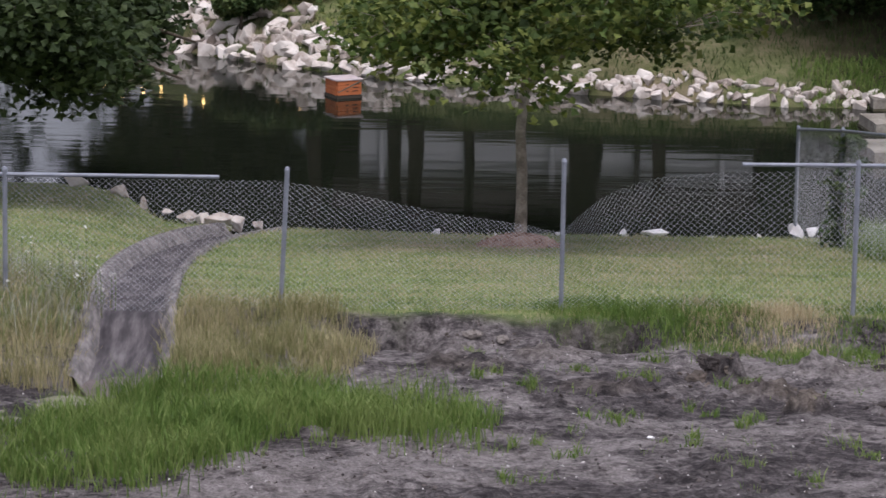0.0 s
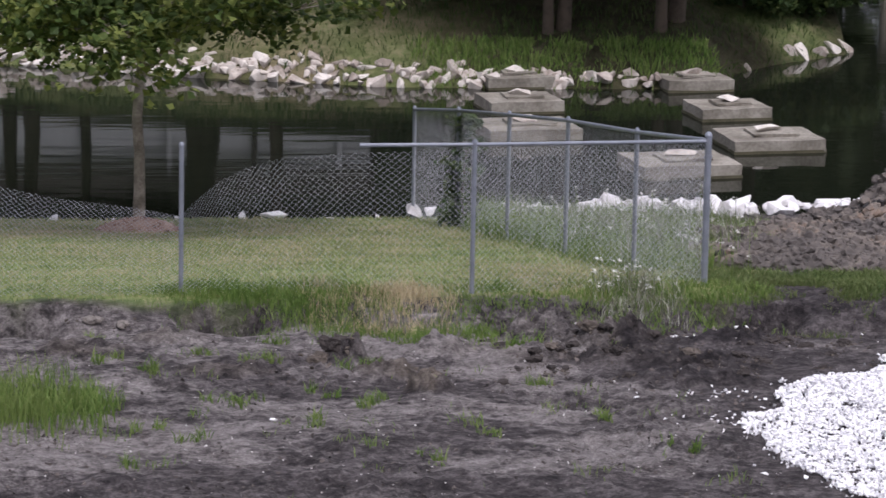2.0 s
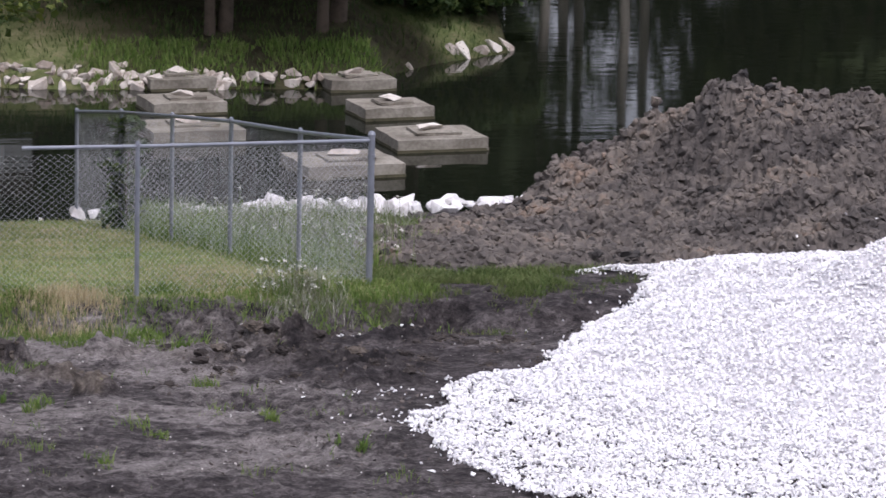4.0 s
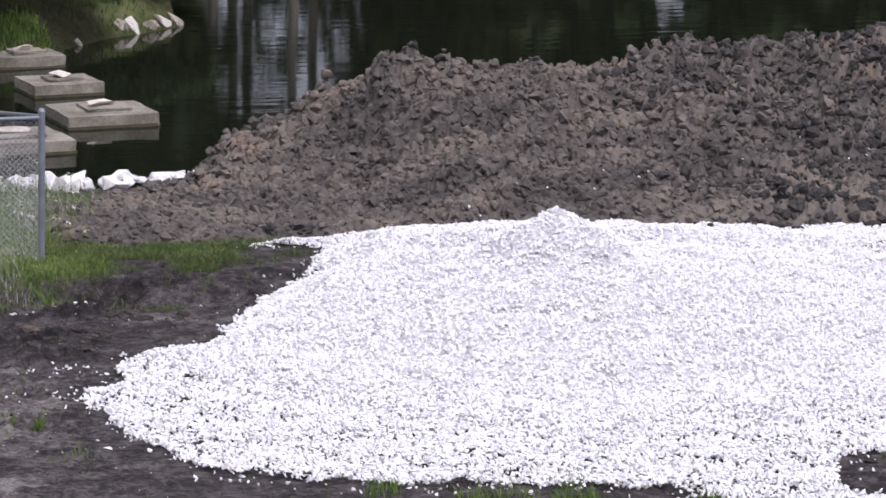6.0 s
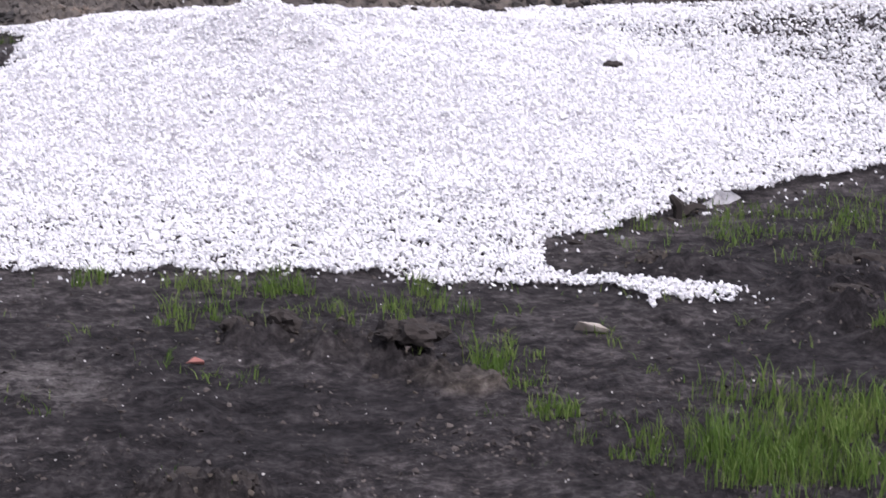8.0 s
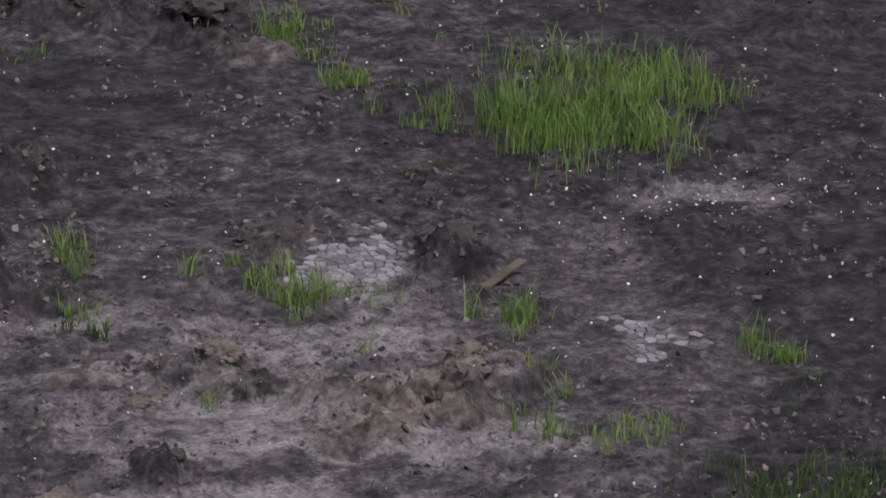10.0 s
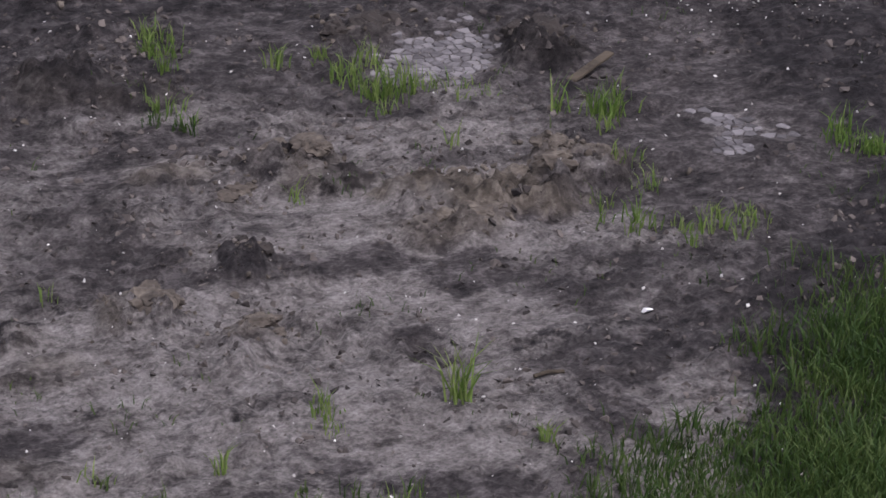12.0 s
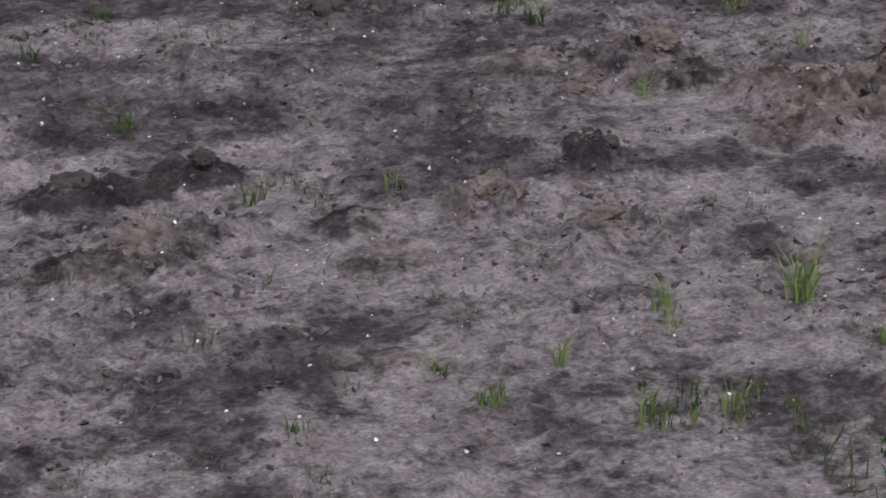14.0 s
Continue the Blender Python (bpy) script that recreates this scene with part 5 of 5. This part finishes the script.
# ---------- beyond the far bank ----------
def box_mesh(bm, sx, sy, sz, at, bev=0.0):
    made = bmesh.ops.create_cube(bm, size=1)["verts"]
    for v in made:
        v.co = Vector((v.co.x * sx, v.co.y * sy, v.co.z * sz)) + Vector(at)
    if bev:
        bmesh.ops.bevel(bm, geom=list({e for v in made for e in v.link_edges}), offset=bev, segments=1, affect="EDGES")


def build_far_side():
    # a low pavilion on the far bank, known from its mirror image in the pond
    t = tagged(new("pavilion"), "long low pale building with posts and a dark roof", "building")
    M_PALE = mat("pale_siding", [(0.4, (0.30, 0.31, 0.34)), (0.8, (0.42, 0.43, 0.46))], 1, 12, 0.8, 0.2)
    M_ROOF = mat("dark_shingle", [(0.4, (0.03, 0.028, 0.027)), (0.8, (0.07, 0.062, 0.058))], 2, 20, 0.9, 0.4)
    # near-black colour stands in for the unlit depth behind the front wall
    M_DIM = mat("unlit_dark", [(0.4, (0.012, 0.011, 0.010)), (0.8, (0.03, 0.027, 0.025))], 2, 20, 0.6, 0.2)
    z0 = float(plan_z(2, 86))
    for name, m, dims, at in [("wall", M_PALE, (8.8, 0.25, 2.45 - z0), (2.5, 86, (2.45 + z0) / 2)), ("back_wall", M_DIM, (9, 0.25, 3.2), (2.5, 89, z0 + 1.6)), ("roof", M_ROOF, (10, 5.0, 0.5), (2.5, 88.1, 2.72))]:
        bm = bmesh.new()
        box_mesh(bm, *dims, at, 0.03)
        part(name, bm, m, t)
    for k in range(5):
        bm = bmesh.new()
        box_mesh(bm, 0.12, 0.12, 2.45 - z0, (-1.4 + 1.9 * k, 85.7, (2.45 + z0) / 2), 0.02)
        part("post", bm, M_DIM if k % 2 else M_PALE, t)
    # lit bulbs strung under the trees
    s = tagged(new("string_lights"), "string of small warm light bulbs along the far shore", "string lights")
    glow = bpy.data.materials.new("warm_bulb")
    glow.use_nodes = True
    g = glow.node_tree.nodes["Principled BSDF"]
    g.inputs["Base Color"].default_value = (0.9, 0.7, 0.35, 1)
    g.inputs["Emission Color"].default_value, g.inputs["Emission Strength"].default_value = (1.0, 0.62, 0.2, 1), 9.0
    r = random.Random(12)
    path = []
    for k in range(14):
        x = -8.1 + 0.41 * k + r.uniform(-0.1, 0.1)
        yy, z = 79.5 - 0.43 * k, -0.7 - 0.035 * k + 0.12 * math.sin(k * 1.9)
        path.append((x, yy, z + 0.1))
        bm = bmesh.new()
        bmesh.ops.create_uvsphere(bm, u_segments=8, v_segments=6, radius=0.032)
        ob = part("bulb", bm, glow, s, smooth=True)
        ob.location = (x, yy, z)
    bm = bmesh.new()
    add_tube(bm, path, 0.01, 4)
    part("cable", bm, M_DARK_BARK, s)
    # unseen understorey closing the woods near the ground, added to block mirrored sky
    rng = np.random.default_rng(77)
    spots = [(-30, -10.9, 95, 5.2), (-8.4, 15.5, 93, 6.0), (15.5, 23.6, 112, 8.0), (22.6, 29.4, 114.5, 5.0), (22.6, 29.4, 114, 9.0), (28.4, 33.6, 113, 9.0), (33.6, 37.4, 115, 5.5), (37.4, 60, 116, 9.0), (35.2, 36.2, 113, 9.0), (-10.9, -8.4, 97, 3.0)]
    for i, (x0, x1, yy, hh) in enumerate(spots):
        n = int((x1 - x0) * (4 if yy == 114 else 18 if yy == 114.5 else 16 if yy == 97 else 8))
        c = np.stack([rng.uniform(x0, x1, n), yy + rng.uniform(-1.5, 1.5, n), WATER + 0.5 + (hh + 1.5) * rng.random(n) * (0.75 + 0.25 * np.sin(np.arange(n)))], 1)
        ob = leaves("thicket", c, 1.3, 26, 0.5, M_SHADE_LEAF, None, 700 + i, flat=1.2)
        tagged(ob, "dark leafy thicket, out of view, filling the foot of the woods", "thicket", kind="stuff")


build_far_side()


# ---------- stones and litter ----------
def build_stones():
    r = random.Random(23)
    lab = "pale limestone rock where the lawn meets the pond"
    for i, (x, y, s) in enumerate([(-5.6, 58.6, .22), (-4.9, 58.1, .18), (-4.5, 57.8, .22), (-4.15, 57.5, .18), (-3.85, 57.1, .2), (-3.55, 56.8, .2), (-3.3, 56.3, .24), (-3.0, 56.0, .22), (-2.7, 55.7, .18), (-3.1, 56.6, .16), (-0.1, 56.3, .17), (0.75, 56.2, .08), (2.6, 56.2, .13), (3.9, 56.3, .1), (4.6, 56.4, .12), (5.1, 56.3, .24), (5.35, 56.1, .16), (1.7, 56.2, .09)]):
        y = y if i < 10 else y - 0.6
        rock(x, y, float(plan_z(x, y)) + s * (0.3 if i < 10 else 0.55), s, M_ROCK if i < 10 else M_WHITE_ROCK, lab, "near bank rocks", r)
    ob = rock(3.05, 55.6, float(plan_z(3.05, 55.6)) + 0.08, 0.13, M_WHITE_ROCK, "long pale stone lying at the pond's edge", "near bank rocks", r, 2.2)
    ob.rotation_euler = (0, 0, 0.1)
    for x, y, s in [(13.6, 71.5, .30), (13.9, 71.6, .32), (14.25, 71.9, .28), (14.55, 72.2, .26), (14.85, 72.5, .24), (13.75, 72.0, .24), (14.4, 72.5, .22), (13.0, 70.9, .12), (12.6, 70.2, .12)]:
        o = rock(x, y, WATER + s * 0.35, s, M_ROCK, "large tilted limestone slab on the shaded shore", "shore slabs", r)
        o.rotation_euler = (0.2, 0.75, r.uniform(-0.3, 0.3))
    for k in range(22):
        x = 8.75 + 2.0 * k / 21 + r.uniform(-0.05, 0.05)
        rock(x, 68.15 + r.uniform(-0.05, 0.3), WATER + 0.08 + r.uniform(0, 0.15), r.uniform(0.09, 0.18), M_ROCK, "angular pale boulder between the footings", "far bank boulders", r)
    # stones thrown out round the gravel
    rng = np.random.default_rng(31)
    n = 26000
    x, y = rng.uniform(5.2, 18, n), rng.uniform(27.6, 44, n)
    near = np.zeros(n, bool)
    for dx, dy in ((0.35, 0), (-0.35, 0), (0, 0.5), (0, -0.5), (0.25, 0.3), (-0.25, 0.3)):
        near |= gravel_h(x + dx * rng.random(n), y + dy * rng.random(n)) > 0
    k = near & (gravel_h(x, y) < 0) & (rng.random(n) < 0.30)
    g = smooth01(1 - np.hypot((x - 6.2) / 1.4, (y - 35.5) / 1.6)) + smooth01(1 - np.hypot((x - 6.6) / 0.9, (y - 38.6) / 0.25)) * 5 + smooth01(1 - np.hypot((x - 9.0) / 1.2, (y - 39.2) / 0.5)) + smooth01(1 - np.hypot((x - 12.0) / 1.0, (y - 44.2) / 0.6))
    g = g + 3.0 * smooth01(1 - np.hypot((x - 10.1) / 1.1, (y - 42.1) / 0.35))
    g = g + 5.0 * smooth01(1 - np.hypot((x - 6.2) / 0.7, (y - 36.05) / 0.25))
    k |= (gravel_h(x, y) < 0) & (rng.random(n) < 0.16 * g)
    x, y = x[k], y[k]
    z = np.maximum(ground_z(x, y), np.where(mud_h(x, y) > 0, plan_z(x, y) + mud_h(x, y), -9))
    tagged(scatter("stray_gravel", np.stack([x, y, z + 0.01], 1), rng.uniform(0.014, 0.036, len(x)), M_GRAVEL, seed=32), "loose white stones scattered round the gravel heap", "gravel", kind="stuff")
    n = 3600
    x, y = rng.uniform(-4, 16, n), 15 + 24 * rng.random(n)
    x, y = np.append(x, rng.normal(12.4, 0.7, 200)), np.append(y, rng.normal(23.2, 0.4, 200))
    k = (gravel_h(x, y) < 0)
    x, y = x[k], y[k]
    tagged(scatter("pebbles", np.stack([x, y, ground_z(x, y) + 0.004], 1), 0.004 + 0.016 * rng.random(len(x)) ** 2.5, M_WHITE_ROCK_BITS, seed=33), "small pale pebbles and shell bits strewn over the soil", "pebbles", kind="stuff")
    n = 52000
    x, y = rng.uniform(-4, 18, n), 14.5 + 27 * rng.random(n) ** 1.3
    c = 2 * churn_mask(x, y) - 1 + 0.5 * fbm(x * 2.2, y * 2.2, 61)
    k = (gravel_h(x, y) < 0) & (lawn_mask(x, y) < 0.2) & (rng.random(n) < 0.25 + 0.9 * np.clip(c, 0, 1))
    x, y, c = x[k], y[k], c[k]
    tagged(scatter("soil_crumbs", np.stack([x, y, ground_z(x, y) + 0.002], 1), 0.006 + 0.034 * rng.random(len(x)) ** 2.6, M_CRUMB, seed=34, n=6, squash=(1, 0.9, 0.7)), "loose crumbs and lumps of dark soil", "soil", kind="stuff")

    n = 26000
    x, y = rng.uniform(2.5, 13, n), rng.uniform(15.5, 28, n)
    c = fbm(x * 2.6, y * 2.6, 62) + 0.5 * fbm(x * 0.9, y * 0.9, 63)
    k = (c > 0.25 + 0.5 * rng.random(n)) & (crack_mask(x, y) < 0.2)
    x, y = x[k], y[k]
    tagged(scatter("dark_lumps", np.stack([x, y, ground_z(x, y) - 0.002], 1), 0.009 + 0.045 * rng.random(len(x)) ** 3, M_CRUMB, seed=35, n=9, squash=(1, 0.95, 0.6), kinds=12), "clustered dark lumps of loose soil on the packed yard", "soil", kind="stuff")


M_WHITE_ROCK_BITS = mat("pale_pebble", [(0.3, (0.30, 0.28, 0.27)), (0.8, (0.66, 0.64, 0.63))], 3, 20, 0.9, 0.0, per="island")
M_CRUMB = mat("crumbled_soil", [(0.3, (0.020, 0.0175, 0.018)), (0.65, (0.055, 0.047, 0.046)), (1.0, (0.14, 0.12, 0.112))], 2, 20, 0.95, 0.3, per="island")
M_CLOD_DARK = mat("dark_clod", [(0.4, (0.014, 0.012, 0.012)), (0.8, (0.045, 0.038, 0.036))], 6, 30, 0.95, 0.8)
M_CLOD_BROWN = mat("brown_clod", [(0.45, (0.036, 0.030, 0.027)), (0.75, (0.085, 0.071, 0.061)), (0.98, (0.16, 0.137, 0.116))], 7, 30, 0.95, 0.8)
build_stones()


def clod(x, y, size, material, label, seed, flat=0.55):
    """A lump of earth: torn, crumbly pieces stuck together, half sunk."""
    r = random.Random(seed * 7)
    bm = bmesh.new()
    pieces = 1 if size < 0.08 else 5
    for q in range(pieces):
        k0 = 1.0 if pieces == 1 else (0.62 if q == 0 else r.uniform(0.28, 0.5))
        a, d = r.uniform(0, 6.3), 0.0 if q == 0 else r.uniform(0.35, 0.8)
        made = bmesh.ops.create_icosphere(bm, subdivisions=3 if size > 0.06 and q < 3 else 2, radius=1.0)["verts"]
        off = Vector((seed * 3.1 + q, seed * 1.7, seed * 0.9 + q * 2))
        mid = Vector((math.cos(a) * d, math.sin(a) * d * 0.8, (0.10 if q else 0.0) + r.uniform(-0.08, 0.12)))
        for v in made:
            k = 0.8 + 0.5 * noise.noise(v.co * 1.3 + off) + 0.45 * abs(noise.noise(v.co * 2.9 + off)) + 0.30 * abs(noise.noise(v.co * 6.5 + off))
            v.co = (Vector((v.co.x * k * 1.15, v.co.y * k, v.co.z * k * flat)) * k0 + mid) * size * 0.9
    ob = tagged(part("clod", bm, material), label, "clod", "clods on the bare yard")
    ob.location, ob.rotation_euler = (x, y, one(ground_z(x, y)) - size * 0.08), (0, 0, seed * 1.3)
    return ob


def build_clods():
    dark, brown = "dark lump of turned earth lying on the bare yard", "crumbly brown clod of earth on pale soil"
    r = random.Random(44)
    for i, (x, y, s) in enumerate([(6.88, 19.85, .13), (6.95, 19.8, .1), (7.37, 25.2, .26), (7.7, 25.05, .22), (10.0, 22.9, .24), (9.9, 22.75, .18), (9.05, 23.5, .2), (8.75, 23.4, .14), (9.3, 28.95, .18), (9.6, 28.8, .2), (9.95, 28.6, .26), (10.1, 28.1, .3), (8.9, 29.1, .15), (14.4, 32.7, .2), (13.2, 30.6, .18), (15.0, 30.1, .3), (14.4, 29.1, .26), (14.7, 29.8, .22), (15.6, 28.4, .24), (6.0, 22.6, .16), (4.6, 20.15, .12), (3.85, 20.1, .18), (2.75, 37.7, .22)]):
        clod(x, y, s, M_CLOD_DARK, dark, 1 + i, 0.85 if s < 0.25 else 0.65)
    for i, (x, y, s) in enumerate([(6.07, 19.25, .20), (6.22, 19.3, .14), (7.5, 21.2, .22), (7.75, 21.1, .18), (7.2, 20.9, .12), (8.35, 20.75, .15), (8.55, 20.6, .12), (8.9, 20.6, .20), (9.1, 20.5, .17), (9.35, 20.85, .2), (9.2, 20.75, .14), (8.2, 20.0, .14), (8.4, 19.95, .16), (6.6, 18.9, .13), (6.75, 18.95, .09), (7.08, 20.8, .11), (3.95, 19.1, .12)]):
        clod(x, y, s, M_CLOD_BROWN, brown, 40 + i, 0.6)
    for i, (x, y, s) in enumerate([(0.3, 39.3, .12), (0.62, 39.25, .10), (1.05, 39.1, .07), (1.2, 39.0, .08), (2.55, 37.6, .2), (3.6, 36.9, .18), (3.5, 36.7, .14), (4.9, 37.6, .12), (5.3, 38.1, .14), (6.2, 37.4, .16)]):
        clod(x, y, s, M_CLOD_BROWN if i > 3 else M_CRUMB_PALE, "pale lump of earth at the torn lawn edge", 70 + i, 0.75)
    for i in range(70):
        x, y = r.uniform(4.2, 8.2), r.uniform(36.4, 39.0)
        clod(x, y, r.uniform(0.03, 0.11), M_CLOD_DARK, "small lump of turned dark earth below the fence", 100 + i, 0.7)
    # crumbs that broke off the lumps
    rng = np.random.default_rng(66)
    spots = np.array([(o.location.x, o.location.y, max(o.dimensions.x, 0.06)) for o in bpy.data.objects if o.name.split(".")[0] == "clod"])
    c = np.repeat(spots, 34, axis=0)
    x, y = c[:, 0] + rng.normal(0, 0.62, len(c)) * c[:, 2], c[:, 1] + rng.normal(0, 0.62, len(c)) * c[:, 2]
    tagged(scatter("clod_crumbs", np.stack([x, y, ground_z(x, y) + 0.004], 1), (0.006 + 0.034 * rng.random(len(c)) ** 3) * np.clip(c[:, 2] / 0.3, 0.5, 1.2), M_CLOD_BROWN, seed=67, n=11, squash=(1, 0.9, 0.75)), "broken crumbs of earth round the clods", "soil", kind="stuff")
    # small single finds
    bm = blob_rock(5, 9, (0.09, 0.05, 0.045))
    o = tagged(part("brick_piece", bm, mat("brick", [(0.4, (0.26, 0.10, 0.085)), (0.8, (0.36, 0.16, 0.14))], 8, 40)), "broken pinkish brick piece on dark soil", "brick")
    o.location = (8.39, 28.45, one(ground_z(8.39, 28.45)) + 0.03)
    for x, y, sx, lab in [(11.76, 28.5, 0.19, "long pale knobbly stone on dark soil"), (1.95, 35.0, 0.055, "small white stone on bare soil"), (12.6, 30.9, 0.1, "dark stone half sunk in white gravel"), (8.81, 18.45, 0.05, "flat white stone chip on pale soil"), (6.2, 33.0, 0.05, "white stone lying by the gravel heap")]:
        bm = blob_rock(int(x * 10), 12, (sx, sx * 0.45, sx * 0.35))
        o = tagged(part("stone", bm, M_CLOD_DARK if "dark stone" in lab else M_ROCK if "knobbly" in lab else M_WHITE_ROCK), lab, "stone")
        o.location, o.rotation_euler = (x, y, one(ground_z(x, y)) + sx * 0.2 + (0.12 if "dark stone" in lab else 0)), (0, 0, -0.35)
    bm = bmesh.new()
    box_mesh(bm, 0.55, 0.07, 0.025, (0, 0, 0), 0.006)
    o = tagged(part("plank", bm, M_DARK_BARK), "weathered dark board lying on the soil", "board")
    o.location, o.rotation_euler = (10.12, 22.2, one(ground_z(10.12, 22.2)) + 0.05), (0, radians(-3), radians(38))
    bm = bmesh.new()
    add_tube(bm, [(-0.09, 0, 0), (0, 0.01, 0.008), (0.09, 0, 0)], 0.012, 6)
    o = tagged(part("stick", bm, M_DARK_BARK), "short dark stick on pale soil", "stick")
    o.location = (7.9, 17.75, one(ground_z(7.9, 17.75)) + 0.012)
    bm = bmesh.new()
    add_tube(bm, [(0, 0, -0.05), (-0.05, 0.01, 0.07), (-0.13, 0.02, 0.19)], 0.05, 7, [0.11, 0.08, 0.035])
    add_tube(bm, [(0.02, 0, 0.0), (0.16, 0.02, 0.05), (0.30, 0.02, 0.02)], 0.05, 7, [0.08, 0.06, 0.03])
    for v in bm.verts:
        v.co += Vector((noise.noise(v.co * 17), noise.noise(v.co * 19), noise.noise(v.co * 23))) * 0.035
    o = tagged(part("root_stump", bm, M_CLOD_DARK), "torn dark root end at the edge of the gravel", "root")
    o.location, o.scale = (14.22, 32.28, one(ground_z(14.22, 32.28)) + 0.06), (0.8, 0.8, 0.8)
    # clumps lying on the gravel
    for i, (x, y, s) in enumerate([(15.0, 40.6, .16), (15.25, 40.55, .14), (15.5, 40.5, .1), (14.2, 40.3, .05), (14.35, 40.2, .05), (15.6, 37.4, .13), (16.6, 41.0, .14), (13.9, 41.2, .09)]):
        o = clod(x, y, s, M_CLOD_DARK, "lump of dark earth lying on the white gravel", 200 + i, 0.5)
        o.location.z = float(plan_z(x, y) + max(gravel_h(x, y), 0)) + 0.03


M_CRUMB_PALE = mat("pale_clod", [(0.4, (0.09, 0.08, 0.073)), (0.8, (0.20, 0.18, 0.165))], 7, 30, 0.95, 0.8)
build_clods()


def build_vine():
    rng = np.random.default_rng(91)
    n = 60
    c = np.stack([5.5 + rng.normal(0, 0.12, n), 52.6 + rng.normal(0, 0.12, n), -1.7 + 1.55 * rng.random(n)], 1)
    ob = tagged(new("vine"), "green vine climbing a post of the side fence", "vine")
    leaves("foliage", c, 0.16, 16, 0.10, M_WILLOW, ob, 92)
    bm = bmesh.new()
    add_tube(bm, [(5.55, 52.55, -1.8), (5.5, 52.5, -1.2), (5.56, 52.6, -0.6), (5.5, 52.6, -0.2)], 0.015, 5)
    part("stem", bm, M_DARK_BARK, ob)


build_vine()


def build_flowers():
    """Small white flower heads on the weeds at the fence corner and beside the drain."""
    white = leaf_material("white_petals", [(0.3, (0.45, 0.45, 0.40)), (0.8, (0.70, 0.70, 0.66))])
    for label, x0, y0, sx, sy, lo, hi, n, per in (("white flower heads on a weed at the fence corner", 5.95, 39.85, 0.22, 0.12, 0.12, 0.42, 30, 6), ("tiny white flowers on thin stalks beside the drain", -4.0, 40.6, 0.32, 0.8, 0.25, 0.75, 24, 4), ("pale flower heads on weeds along the side fence", 7.3, 46.5, 0.5, 2.4, 0.30, 0.75, 55, 7)):
        rng = np.random.default_rng(int(abs(x0) * 100))
        x, y = x0 + rng.normal(0, sx, n), y0 + rng.normal(0, sy, n)
        z0 = ground_z(x, y)
        z = z0 + rng.uniform(lo, hi, n)
        weed = tagged(new("flowering_weed"), label, "weed", kind="stuff")
        leaves("flower_heads", np.stack([x, y, z], 1), 0.05, per, 0.03, white, weed, 5)
        bm = bmesh.new()
        for k in range(n):
            add_tube(bm, [(x[k], y[k], z0[k] - 0.02), (x[k] + 0.01, y[k], (z0[k] + z[k]) / 2), (x[k], y[k], z[k])], 0.004, 3)
        part("stalks", bm, M_GRASS, weed)


build_flowers()


# ---------- dried puddles: mud cracked into plates ----------
def build_plates():
    rng = np.random.default_rng(97)
    ground = bpy.data.objects["ground"]
    plate_mud = mat("dried_mud", [(0.4, (0.060, 0.055, 0.059)), (0.7, (0.125, 0.116, 0.124)), (0.98, (0.20, 0.187, 0.197))], 5, 50, 0.9, 0.3, per="object", depth=0.005)
    step = 0.074
    for x0, x1, y0, y1 in ((8.5, 9.95, 21.9, 23.65), (9.85, 11.05, 19.9, 21.5)):
        gx, gy = np.meshgrid(np.arange(x0, x1, step), np.arange(y0, y1, step * 1.15))
        gx[1::2] += step / 2
        px, py = (gx + rng.uniform(-0.4, 0.4, gx.shape) * step).ravel(), (gy + rng.uniform(-0.4, 0.4, gx.shape) * step).ravel()
        keep = crack_mask(px, py) > 0.35 + 0.5 * rng.random(len(px))
        for i in np.nonzero(keep)[0]:
            cell = [(-0.1, -0.1), (0.1, -0.1), (0.1, 0.1), (-0.1, 0.1)]
            for j in np.nonzero((np.hypot(px - px[i], py - py[i]) < 0.25))[0]:
                if j == i:
                    continue
                nx, ny = px[j] - px[i], py[j] - py[i]
                lim = (nx * nx + ny * ny) / 2 - 0.0045 * math.hypot(nx, ny)
                out = []
                for (ax, ay), (bx, by) in zip(cell, cell[1:] + cell[:1]):
                    da, db = ax * nx + ay * ny - lim, bx * nx + by * ny - lim
                    if da <= 0:
                        out.append((ax, ay))
                    if da * db < 0:
                        k = da / (da - db)
                        out.append((ax + (bx - ax) * k, ay + (by - ay) * k))
                cell = out
                if len(cell) < 3:
                    break
            if len(cell) < 3:
                continue
            m = len(cell)
            z = one(ground_z(px[i], py[i]))
            v = [(a, b, -0.03) for a, b in cell] + [(a, b, 0.003) for a, b in cell] + [(a * 0.84, b * 0.84, 0.009) for a, b in cell]
            f = [tuple(range(2 * m, 3 * m))]
            for lo in (0, m):
                f += [(lo + k, lo + (k + 1) % m, lo + m + (k + 1) % m, lo + m + k) for k in range(m)]
            ob = mesh_object("mud_plate", v, f, plate_mud, ground)
            ob.location = (px[i], py[i], z)
            ob.rotation_euler = (rng.normal(0, 0.03), rng.normal(0, 0.03), 0)


build_plates()
